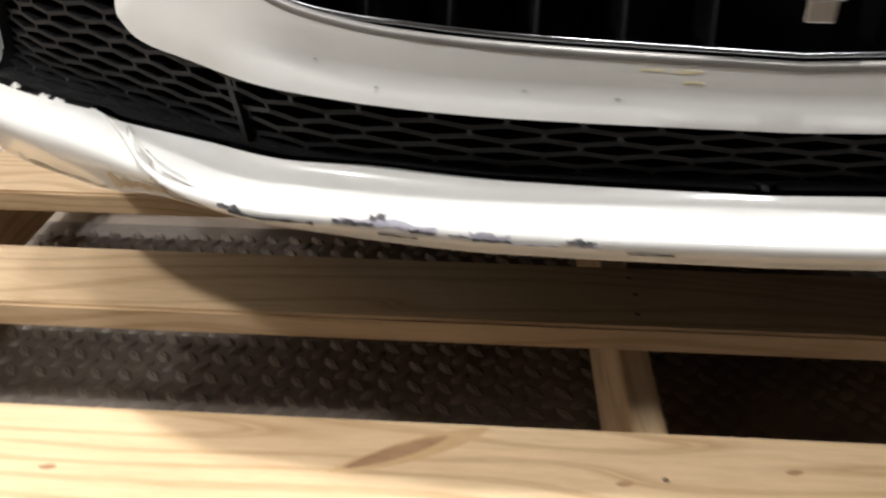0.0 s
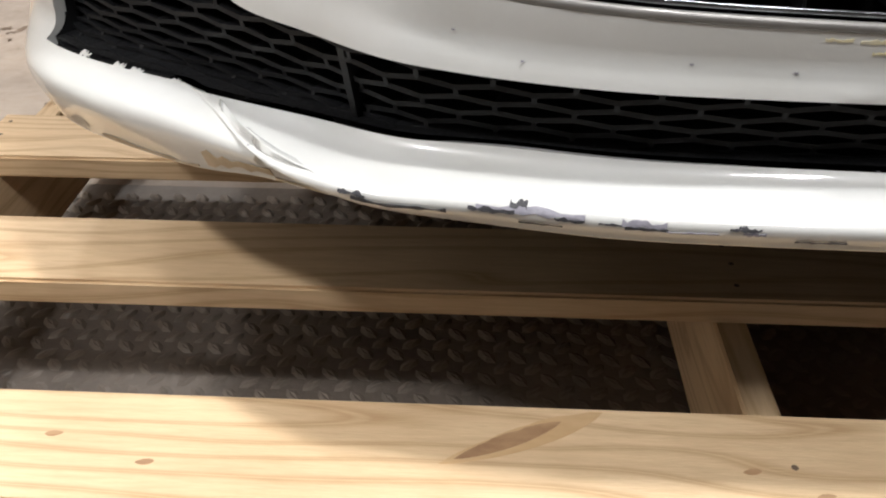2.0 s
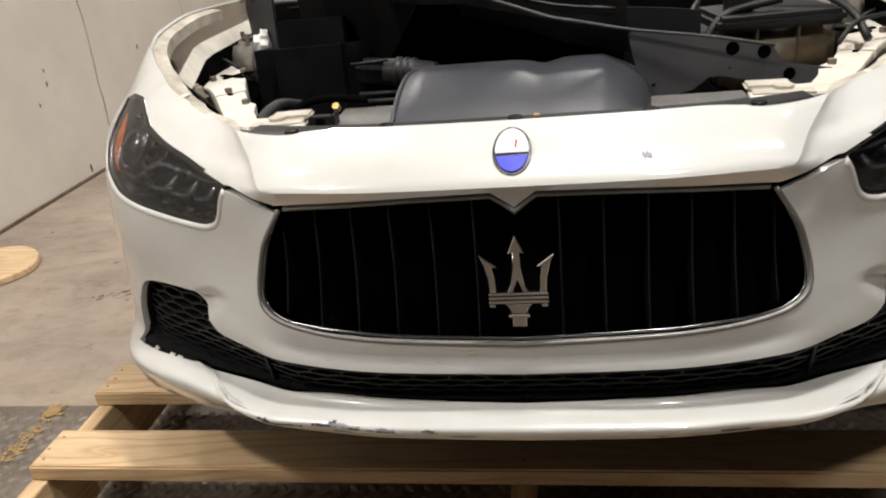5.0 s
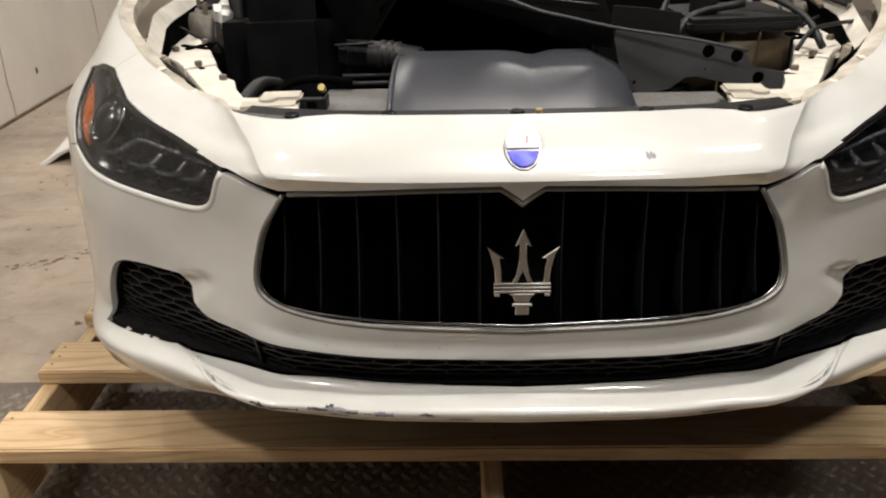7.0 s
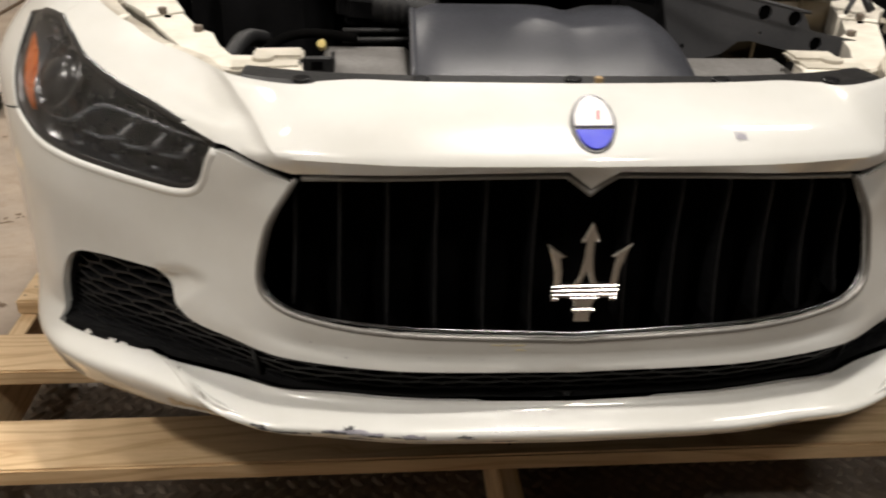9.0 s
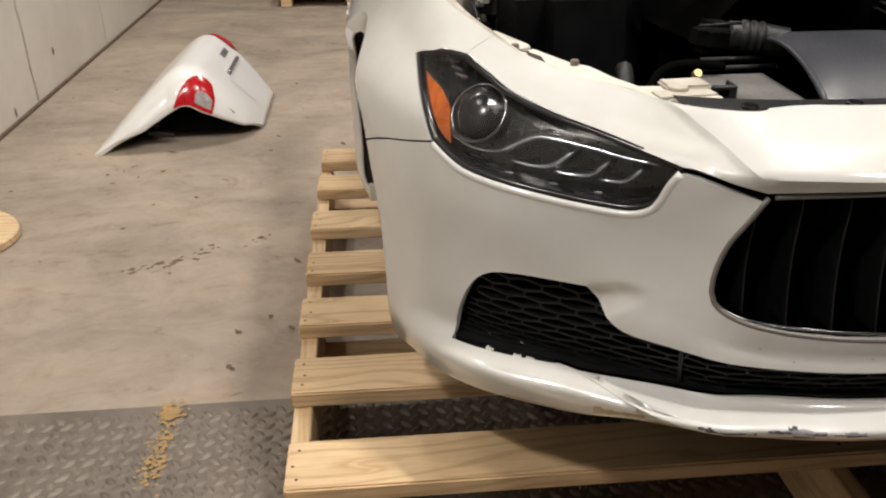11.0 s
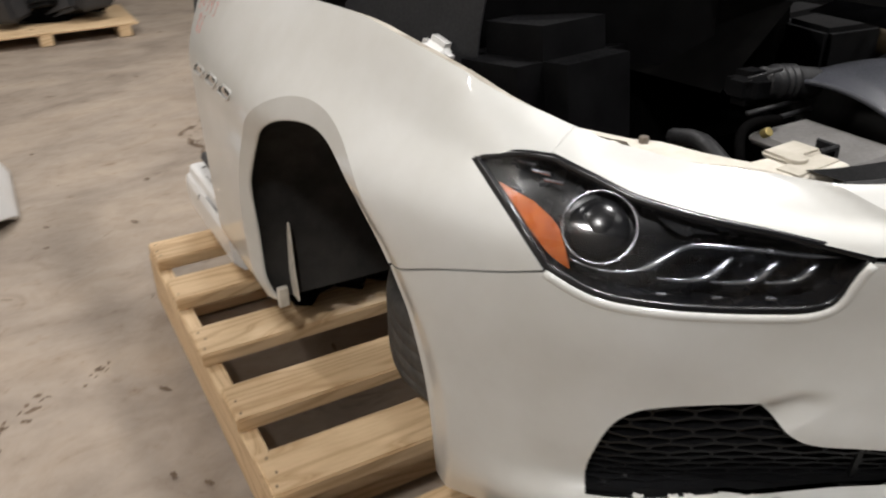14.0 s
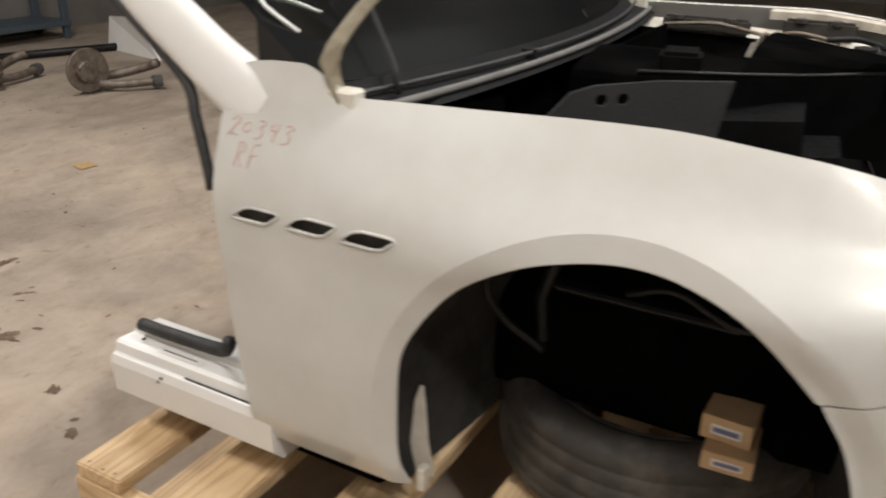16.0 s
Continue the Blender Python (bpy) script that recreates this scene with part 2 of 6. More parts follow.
def floor_mat():
    m = mat("dusty_concrete", (.385, .32, .256), (.272, .225, .181), 1.6, .68, 0, .25, 45, spread=(.3, .75))
    nt = m.node_tree
    b = nt.nodes["Principled BSDF"]
    src = b.inputs["Base Color"].links[0].from_socket
    v = coords(nt, (1, 1.6, 1))
    n = node(nt, "ShaderNodeTexNoise", Scale=4.5, Detail=9.0, Roughness=.72, Distortion=.8)
    nt.links.new(v, n.inputs["Vector"])
    mx = nt.nodes.new("ShaderNodeMixRGB")
    mx.blend_type = "MULTIPLY"
    mx.inputs[0].default_value = 1
    nt.links.new(src, mx.inputs[1])
    nt.links.new(ramp(nt, n.outputs["Fac"], ((.27, (.5, .46, .42)), (.38, (.86, .84, .82)), (.55, (1, 1, 1)), (.72, (1.1, 1.09, 1.07)))), mx.inputs[2])
    nt.links.new(mx.outputs[0], b.inputs["Base Color"])
    big = node(nt, "ShaderNodeTexNoise", Scale=.9, Detail=4.0, Roughness=.55, Distortion=1.4)
    nt.links.new(v, big.inputs["Vector"])
    cl = nt.nodes.new("ShaderNodeMixRGB")
    cl.blend_type = "MULTIPLY"
    cl.inputs[0].default_value = 1
    nt.links.new(mx.outputs[0], cl.inputs[1])
    nt.links.new(ramp(nt, big.outputs["Fac"], ((.32, (.74, .73, .73)), (.5, (1, 1, 1)), (.66, (1.08, 1.06, 1.03)))), cl.inputs[2])
    spots = node(nt, "ShaderNodeTexNoise", Scale=13.0, Detail=6.0, Roughness=.6, Distortion=.5)
    nt.links.new(v, spots.inputs["Vector"])
    sp = nt.nodes.new("ShaderNodeMixRGB")
    sp.blend_type = "MULTIPLY"
    sp.inputs[0].default_value = 1
    nt.links.new(cl.outputs[0], sp.inputs[1])
    nt.links.new(ramp(nt, spots.outputs["Fac"], ((.25, (.6, .51, .44)), (.33, (.9, .865, .83)), (.42, (1, 1, 1)))), sp.inputs[2])
    nt.links.new(sp.outputs[0], b.inputs["Base Color"])
    return m


CONCRETE = floor_mat()
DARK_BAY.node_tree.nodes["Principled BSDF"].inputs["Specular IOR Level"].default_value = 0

# ---- mesh helpers ----


def from_arrays(name, verts, faces, material, parent=None, label="", smooth=False):
    used = sorted({i for q in faces for i in q})
    if len(used) < len(verts):
        index = {i: n for n, i in enumerate(used)}
        verts, faces = [verts[i] for i in used], [tuple(index[i] for i in q) for q in faces]
    me = bpy.data.meshes.new(name)
    me.from_pydata([tuple(map(float, p)) for p in verts], [], [tuple(map(int, f)) for f in faces])
    me.validate()
    if smooth:
        me.polygons.foreach_set("use_smooth", [True] * len(me.polygons))
    me.materials.append(material)
    ob = new(name, me)
    ob.parent = parent
    if label:
        ob["label"] = label
    return ob


def part(name, bm, material, parent=None, label="", smooth=False):
    me = bpy.data.meshes.new(name)
    bm.normal_update()
    bm.to_mesh(me)
    bm.free()
    if smooth:
        me.polygons.foreach_set("use_smooth", [True] * len(me.polygons))
    me.materials.append(material)
    ob = new(name, me)
    ob.parent = parent
    if label:
        ob["label"] = label
    return ob


def thing(name, label, category, at=(0, 0, 0), group="", kind=""):
    ob = new(name)
    ob.location = at
    ob.empty_display_size = .1
    return tagged(ob, label, category, group, kind)


def box_bm(size, m=None, bevel=.003, seg=1):
    bm = bmesh.new()
    bmesh.ops.create_cube(bm, size=1)
    bmesh.ops.scale(bm, vec=size, verts=bm.verts)
    if bevel:
        bmesh.ops.bevel(bm, geom=bm.edges[:], offset=min(bevel, .45 * min(size)), segments=seg, affect="EDGES")
    if m is not None:
        bm.transform(m)
    return bm


def box(name, lo, hi, material, parent=None, label="", bevel=.003, turn=(0, 0, 0)):
    size = [b - a for a, b in zip(lo, hi)]
    mid = [(a + b) / 2 for a, b in zip(lo, hi)]
    return part(name, box_bm(size, pose(*mid, *turn), bevel), material, parent, label)


def prism_bm(poly, depth, m=None, bevel=0.0):
    """A flat outline (x, z) made solid along y, centred on y = 0."""
    bm = bmesh.new()
    vs = [bm.verts.new((x, -depth / 2, z)) for x, z in poly]
    f = bm.faces.new(vs)
    r = bmesh.ops.extrude_face_region(bm, geom=[f])
    bmesh.ops.translate(bm, vec=(0, depth, 0), verts=[e for e in r["geom"] if isinstance(e, bmesh.types.BMVert)])
    bmesh.ops.recalc_face_normals(bm, faces=bm.faces)
    if bevel:
        bmesh.ops.bevel(bm, geom=bm.edges[:], offset=bevel, segments=1, affect="EDGES")
    if m is not None:
        bm.transform(m)
    return bm


def tube_arrays(pts, radius, sides=8, closed=False):
    pts = np.asarray(pts, float)
    n = len(pts)
    d = np.roll(pts, -1, 0) - np.roll(pts, 1, 0) if closed else np.gradient(pts, axis=0)
    d /= np.linalg.norm(d, axis=1)[:, None] + 1e-12
    first = np.cross(d[0], (0, 0, 1.0) if abs(d[0][2]) < .8 else (0, 1.0, 0))
    a = np.zeros_like(d)
    a[0] = first / np.linalg.norm(first)
    for i in range(1, n):
        w = a[i - 1] - (a[i - 1] @ d[i]) * d[i]
        a[i] = w / (np.linalg.norm(w) + 1e-12)
    c = np.cross(d, a)
    r = np.broadcast_to(np.asarray(radius, float), (n,))
    ang = np.arange(sides) * 2 * np.pi / sides
    v = pts[:, None] + r[:, None, None] * (np.cos(ang)[None, :, None] * a[:, None] + np.sin(ang)[None, :, None] * c[:, None])
    f = []
    for i in range(n if closed else n - 1):
        j = (i + 1) % n
        for k in range(sides):
            l = (k + 1) % sides
            f.append((i * sides + k, i * sides + l, j * sides + l, j * sides + k))
    if not closed:
        f += [tuple(range(sides))[::-1], tuple((n - 1) * sides + k for k in range(sides))]
    return v.reshape(-1, 3), f


def tube(name, pts, radius, material, parent=None, label="", sides=8, closed=False):
    v, f = tube_arrays(pts, radius, sides, closed)
    return from_arrays(name, v, f, material, parent, label, True)


def rounded(pts, step=.01, scale=(1, 1, 1), closed=False):
    """A smooth curve through the points, in even steps."""
    p = np.asarray(pts, float)
    if closed:
        q = np.vstack([p[-1], p, p[0], p[1]])
    else:
        q = np.vstack([2 * p[0] - p[1], p, 2 * p[-1] - p[-2]])
    out = []
    sc = np.asarray(scale[:p.shape[1]], float)
    for i in range(1, len(q) - 2):
        n = max(1, int(round(np.linalg.norm((q[i + 1] - q[i]) * sc) / step)))
        t = (np.arange(n) / n)[:, None]
        out.append(.5 * (2 * q[i] + (q[i + 1] - q[i - 1]) * t + (2 * q[i - 1] - 5 * q[i] + 4 * q[i + 1] - q[i + 2]) * t ** 2 + (3 * q[i] - q[i - 1] - 3 * q[i + 1] + q[i + 2]) * t ** 3))
    if not closed:
        out.append(p[-1:])
    return np.vstack(out)


# ---- the car's skin: distance along the plan outline, and level from lip to bonnet rim ----
# plan outline of the car's front half and right side: x outwards, y rearwards
OUT = np.array([(0, 0), (.2, .006), (.385, .042), (.48, .1), (.6, .165), (.73, .235), (.82, .32), (.886, .43), (.932, .54), (.956, .66), (.97, .85), (.972, 1.05), (.97, 1.35), (.965, 1.66), (.96, 2.1)])
ARC = np.concatenate([[0], np.cumsum(np.linalg.norm(np.diff(OUT, axis=0), axis=1))])
def smooth(x, xs, ys):
    """Monotone cubic through the knots."""
    xs, ys, x = np.asarray(xs, float), np.asarray(ys, float), np.asarray(x, float)
    h, d = np.diff(xs), np.diff(ys) / np.diff(xs)
    m = np.zeros(len(xs)); m[0], m[-1] = d[0], d[-1]
    for i in range(1, len(xs) - 1):
        if d[i - 1] * d[i] > 0:
            a, b = 2 * h[i] + h[i - 1], h[i] + 2 * h[i - 1]
            m[i] = (a + b) / (a / d[i - 1] + b / d[i])
    k = np.clip(np.searchsorted(xs, x) - 1, 0, len(h) - 1)
    t = np.clip((x - xs[k]) / h[k], -.5, 1.5)
    return ((2*t**3-3*t**2+1)*ys[k] + (t**3-2*t**2+t)*h[k]*m[k] + (-2*t**3+3*t**2)*ys[k+1] + (t**3-t**2)*h[k]*m[k+1])
KNOTS = (0, .3, .5, .65, .8, .95, 1.13, 1.5, 1.85, 2.28, 2.72)
INSET = ((-.043, -.047, -.072, -.055, -.046, -.015, .03, .03, .02, .02, .02), (-.055, -.058, -.085, -.072, -.06, -.028, .008, .0, .0, .0, .0),
         (-.01, -.01, -.015, -.014, -.014, -.012, -.002, -.005, -.005, -.002, .0), (-.02, -.025, -.035, -.02, -.012, -.006, -.003, -.008, -.008, -.002, 0),
         (-.015, -.018, -.022, -.012, -.004, -.003, -.002, -.008, -.008, -.002, 0), (.0, .0, .0, .0, .0, -.001, .001, -.005, -.004, -.002, .0),
         (0, 0, .006, .018, .029, .021, .015, -.002, .0, .004, .01), (.057, .054, .047, .072, .099, .091, .084, .082, .074, .055, .06), (.135, .14, .085, .118, .163, .160, .150, .148, .124, .085, .09))
HIGH = ((.496, .498, .494, .464, .458, .441, .375, .38, .375, .365, .365), (.523, .523, .523, .518, .512, .49, .44, .44, .43, .42, .42),
        (.545, .543, .535, .538, .542, .54, .52, .52, .51, .5, .5), (.60, .603, .607, .603, .60, .605, .61, .61, .61, .6, .6),
        (.655, .662, .68, .68, .68, .685, .69, .70, .70, .70, .7), (.78, .78, .78, .785, .79, .79, .79, .80, .80, .80, .8),
        (.904, .902, .893, .896, .90, .90, .90, .885, .90, .905, .905), (.943, .939, .929, .944, .96, .97, .985, 1.005, 1.022, 1.035, 1.035), (.968, .966, .962, .972, .986, 1.012, 1.05, 1.102, 1.092, 1.083, 1.083))
def surface(s, v, inset=0.0):
    """Points of the right side's skin at the distance s along the outline and the level v, pushed inwards by inset."""
    s, v = np.broadcast_arrays(np.asarray(s, float), np.asarray(v, float))
    x, y = smooth(s, ARC, OUT[:, 0]), smooth(s, ARC, OUT[:, 1])
    e = 1e-3
    tx, ty = smooth(s + e, ARC, OUT[:, 0]) - smooth(s - e, ARC, OUT[:, 0]), smooth(s + e, ARC, OUT[:, 1]) - smooth(s - e, ARC, OUT[:, 1])
    ty = ty * np.clip(s / .12, 0, 1)
    n = np.hypot(tx, ty); nx, ny = -ty / n, tx / n
    d, z = np.array([smooth(s, KNOTS, r) for r in INSET]), np.array([smooth(s, KNOTS, r) for r in HIGH])
    k = np.clip(np.floor(v).astype(int), 0, 7); t = v - k
    edge = np.clip((.5 - s) / .06, 0, 1)
    def pick(a):
        g = lambda i: np.take_along_axis(a, np.clip(i, 0, 8)[None], 0)[0]
        p0, p1, p2, p3 = g(k - 1), g(k), g(k + 1), g(k + 2)
        p0, p3 = np.where(k == 6, p0 + (2 * p1 - p2 - p0) * edge, p0), np.where(k == 5, p3 + (2 * p2 - p1 - p3) * edge, p3)
        return .5 * (2*p1 + (p2-p0)*t + (2*p0-5*p1+4*p2-p3)*t*t + (3*p1-p0-3*p2+p3)*t**3)
    di, zi = pick(d), pick(z)
    ridge = .43 + (v - .64) * .175
    dip = np.clip((s - ridge) / .035, 0, 1)
    di = di + .013 * dip * dip * (3 - 2 * dip) * np.clip(1 - (s - ridge - .035) / .22, 0, 1) * np.clip((2.3 - v) / .9, 0, 1)
    zi = zi + .052 * np.clip((s - 2.03) / .1, 0, 1) * np.clip(v - 7, 0, 1)
    zi = zi + .013 * np.exp(-((s - 1.19) / .14) ** 2) * np.clip(v - 7, 0, 1)
    r = np.hypot(y - .893, zi - .535)
    di = di + .020 * np.clip((.427 - r) / .042, 0, 1) * (s > 1.05)
    crest = np.interp(s, (.95, 1.05, 1.17, 1.32), (7.42, 7.70, 7.84, 7.96))
    rise = np.where(v < crest, np.clip(1 - (crest - v) / 1.0, 0, 1), np.clip(1 - (v - crest) / .5, 0, 1))
    di = di - .011 * rise * rise * (3 - 2 * rise) * np.clip((s - .95) / .08, 0, 1) * np.clip((1.75 - s) / .55, 0, 1)
    di = di + .006 * np.clip(1 - np.abs(v - 3.55) / .42, 0, 1) * np.clip((.46 - s) / .1, 0, 1)
    low = 4.22 - (s - .5) * 8.3
    di = di + .012 * np.clip((s - .5) / .09, 0, 1) * np.clip((.628 - s) / .02, 0, 1) * np.clip((v - low) / .4, 0, 1) * np.clip((4.05 + (.625 - s) * 1.36 - v) / .05, 0, 1)
    fold = .392 + (v - 5.98) * .0745
    reach = np.clip((v - 5.9) / .3, 0, 1) * np.clip((8.3 - v) / .5, 0, 1)
    di = di - .009 * np.clip(1 - (s - fold) / .07, 0, 1) * reach + .006 * np.clip((s - fold) / .03, 0, 1) * np.clip(1 - (s - fold - .03) / .15, 0, 1) * reach
    di = di + .012 * np.clip((6 - v) / .25, 0, 1) * np.clip((v - 5.3) / .4, 0, 1) * np.clip((.46 - s) / .06, 0, 1)
    return np.stack([x + nx * (di + inset), y + ny * (di + inset), zi], -1)


VS = .085


def level(s, z):
    """The level at which the skin has the height z, at the distance s."""
    up = np.linspace(0, 8, 400)
    return float(np.interp(z, surface(np.full(400, s), up)[:, 2], up))


def inside(pts, poly):
    x, y = pts[:, 0], pts[:, 1]
    px, py = poly[:, 0], poly[:, 1]
    qx, qy = np.roll(px, -1), np.roll(py, -1)
    hit = np.zeros(len(pts), int)
    for a, b, c, d in zip(px, py, qx, qy):
        if b != d:
            hit += ((b > y) != (d > y)) & (x < (c - a) * (y - b) / (d - b) + a)
    return hit % 2 == 1


def chain(*runs, step=.009):
    """An outline in (distance, level): each run is smooth, and the joints between the runs are sharp."""
    return np.vstack([rounded(r, step, (1, VS)) [:-1] for r in runs])


def skin_arrays(outline, holes=(), inset=0.0, grid=.013, creases=(), guides=()):
    flat = lambda q: q * np.array([1, VS])
    loops = [flat(outline)] + [flat(h) for h in holes]
    lo, hi = loops[0].min(0), loops[0].max(0)
    gx, gy = np.meshgrid(np.arange(lo[0] + grid / 2, hi[0], grid), np.arange(lo[1] + grid / 2, hi[1], grid), indexing="ij")
    g = np.stack([gx.ravel(), gy.ravel()], 1)
    ok = inside(g, loops[0])
    for h in loops[1:]:
        ok &= ~inside(g, h)
    g = g[ok]
    runs = [flat(np.asarray(c, float)) for c in list(guides) + list(creases)]
    edge = np.vstack(loops + runs)
    near = np.array([np.min((edge[:, 0] - a) ** 2 + (edge[:, 1] - b) ** 2) for a, b in g]) if len(g) else np.zeros(0)
    g = g[near > (.55 * grid) ** 2]
    pts, edges, k = [], [], 0
    for q in loops:
        pts.append(q)
        edges += [(k + i, k + (i + 1) % len(q)) for i in range(len(q))]
        k += len(q)
    first = len(edges) + sum(len(q) - 1 for q in guides)
    for q in runs:
        pts.append(q)
        edges += [(k + i, k + i + 1) for i in range(len(q) - 1)]
        k += len(q)
    pts = np.vstack(pts + [g])
    v2, e2, f2, _, from_edge, _ = delaunay_2d_cdt([Vector(p) for p in pts], edges, [], 0, 1e-6)
    v2 = np.array([tuple(p) for p in v2])
    mid = np.array([v2[list(f)].mean(0) for f in f2])
    keep = inside(mid, loops[0])
    for h in loops[1:]:
        keep &= ~inside(mid, h)
    faces = [tuple(f) for f, k in zip(f2, keep) if k]
    near_to = list(range(len(v2)))

    def root(i):
        while near_to[i] != i:
            near_to[i] = near_to[near_to[i]]
            i = near_to[i]
        return i
    for a, b, c in faces:
        near_to[root(b)] = root(a)
        near_to[root(c)] = root(a)
    count = {}
    for a in faces:
        count[root(a[0])] = count.get(root(a[0]), 0) + 1
    main = max(count, key=count.get)
    faces = [a for a in faces if root(a[0]) == main]
    used = sorted({i for a in faces for i in a})
    index = {i: k for k, i in enumerate(used)}
    sharp = {(index[a], index[b]) for (a, b), src in zip(e2, from_edge) if any(i >= first for i in src) and a in index and b in index}
    v2, faces = v2[used], [tuple(index[i] for i in a) for a in faces]
    return surface(v2[:, 0], v2[:, 1] / VS, inset), faces, v2, sharp


def both_halves(v, f, v2):
    """Joins a half that ends at the car's middle with its mirror image."""
    n = len(v)
    v = v.copy()
    centre = v2[:, 0] < 1e-5
    v[centre, 0] = 0
    other = np.arange(n) + n
    other[centre] = np.arange(n)[centre]
    return np.vstack([v, v * np.array([-1, 1, 1])]), f + [tuple(other[i] for i in t[::-1]) for t in f]


def solid(v, f, thick):
    """Gives a sheet a thickness to its inside, with plain edges."""
    v, f = np.asarray(v, float), list(f)
    t = np.array(f)
    nrm = np.cross(v[t[:, 1]] - v[t[:, 0]], v[t[:, 2]] - v[t[:, 0]])
    vn = np.zeros_like(v)
    for i in range(3):
        np.add.at(vn, t[:, i], nrm)
    vn /= np.linalg.norm(vn, axis=1)[:, None] + 1e-12
    n = len(v)
    count = {}
    for a in f:
        for i in range(3):
            e = (a[i], a[(i + 1) % 3])
            count[e] = 1
    rim = [e for e in count if (e[1], e[0]) not in count]
    back = [tuple(i + n for i in a[::-1]) for a in f]
    side = [(b, a, a + n, b + n) for a, b in rim]
    return np.vstack([v, v - vn * thick]), f + back + side, len(f) * 2


def outward(v, f):
    """Turns the triangles of a right-hand patch so that they face away from the car."""
    t = np.array(f)
    nrm = np.cross(v[t[:, 1]] - v[t[:, 0]], v[t[:, 2]] - v[t[:, 0]]).sum(0)
    ref = v.mean(0) - np.array([0, 1.0, .4])
    return f if nrm @ ref > 0 else [a[::-1] for a in f]


def skin(name, outline, material, parent, holes=(), side=-1, thick=.004, inset=0.0, grid=.013, label="", creases=(), guides=()):
    """A panel of the car. side: -1 its right, 1 its left, 0 both halves in one. creases: folds that stay sharp; guides: lines that the mesh follows."""
    v, f, v2, fold = skin_arrays(outline, holes, inset, grid, creases, guides)
    f = outward(v, f)
    if side == 0:
        n, middle = len(v), v2[:, 0] < 1e-5
        fold = fold | {tuple(i if middle[i] else i + n for i in e) for e in fold}
        v, f = both_halves(v, f, v2)
    elif side == -1:
        v, f = v * np.array([-1, 1, 1]), [a[::-1] for a in f]
    used = sorted({i for a in f for i in a})
    index = {i: k for k, i in enumerate(used)}
    v, f = v[used], [tuple(index[i] for i in a) for a in f]
    fold = {tuple(sorted((index[a], index[b]))) for a, b in fold if a in index and b in index}
    if thick:
        v, f, smooth_count = solid(v, f, thick)
    else:
        smooth_count = len(f)
    ob = from_arrays(name, v, f, material, parent, label)
    flags = [i < smooth_count for i in range(len(ob.data.polygons))]
    ob.data.polygons.foreach_set("use_smooth", flags)
    rim = {tuple(sorted(e)) for p in list(ob.data.polygons)[smooth_count:] for e in p.edge_keys} | fold
    ob.data.edges.foreach_set("use_edge_sharp", [tuple(sorted(e.vertices)) in rim for e in ob.data.edges])
    return ob


def spot(s, v, inset=0.0, side=-1):
    """A place on the skin and its frame: x along the outline, y inwards, z up the skin."""
    p, a, b = (surface(np.array([q[0]]), np.array([q[1]]), inset)[0] for q in ((s, v), (s + .004, v), (s, v + .04)))
    tx = Vector(a - p).normalized()
    tz = Vector(b - p)
    tz = (tz - tz.dot(tx) * tx).normalized()
    ty = tz.cross(tx)
    m = Matrix((tx, ty, tz)).transposed().to_4x4()
    m.translation = Vector(p)
    if side == -1:
        m = Matrix.Diagonal((-1, 1, 1, 1)) @ m
    return m


def line_on_skin(pts, inset=0.0, side=-1, step=.01, closed=False, sharp=False):
    q = np.asarray(pts, float) if sharp else rounded(pts, step, (1, VS), closed)
    p = surface(q[:, 0], q[:, 1], inset)
    return p * np.array([-1, 1, 1]) if side == -1 else p


# outlines on the skin
GRILLE_TOP = [(0, 5.64), (.033, 5.86)], [(.033, 5.86), (.2, 5.825), (.382, 5.72)]
GRILLE_LOW = [(.382, 5.72), (.412, 5.35), (.43, 5.05), (.44, 4.6), (.432, 4.27), (.396, 4.1), (.336, 4.04), (.2, 4.0), (0, 3.96)]
INTAKE_TOP = [(0, 3.05), (.2, 3.08), (.34, 3.1), (.436, 3.14), (.54, 3.21), (.578, 3.4), (.604, 3.75), (.625, 4.03)]
INTAKE_OUT = [(.625, 4.03), (.745, 3.97), (.8, 3.8), (.83, 3.35), (.85, 2.4), (.848, 1.62)]
INTAKE_LOW = [(.848, 1.62), (.807, 1.62), (.707, 1.66), (.62, 1.74), (.475, 1.95), (.35, 2.06), (.2, 2.04), (0, 1.97)]
LAMP_LOW = [(.928, 5.66), (.88, 5.48), (.846, 5.39), (.788, 5.33), (.711, 5.29), (.637, 5.27), (.572, 5.3), (.537, 5.45), (.518, 5.78), (.506, 5.95)]
LAMP_TOP = [(.506, 5.95), (.576, 6.17), (.645, 6.34), (.742, 6.54), (.811, 6.68), (.885, 6.97), (.962, 7.17)]
LAMP_BACK_EDGE = [(.962, 7.17), (1.016, 7.10), (1.077, 6.84)]
LAMP_OUT = [(1.077, 6.84), (1.03, 6.52), (.98, 6.15), (.928, 5.66)]
ARCH_REAR = [(a, level(a, z)) for a, z in ((1.878, .374), (1.896, .443), (1.899, .536), (1.887, .662), (1.851, .738), (1.777, .827), (1.688, .882), (1.6, .909), (1.503, .921), (1.415, .911), (1.336, .881), (1.26, .818), (1.224, .781))]
ARCH_FRONT = [(a, level(a, z)) for a, z in ((1.155, .375), (1.135, .44), (1.13, .52), (1.142, .61), (1.172, .702), (1.217, .777))]
SEAM = [(1.217, 4.86), (1.1, 5.25), (.985, 5.5), (.928, 5.62)]


def shifted(run, ds, dv):
    return [(s + ds, v + dv) for s, v in run]


car = thing("car_front_section", "cut-off front of a pearl white car on a wooden pallet", "car", (0, 0, .236))
car_shift = Matrix.Translation((0, 0, -.236))


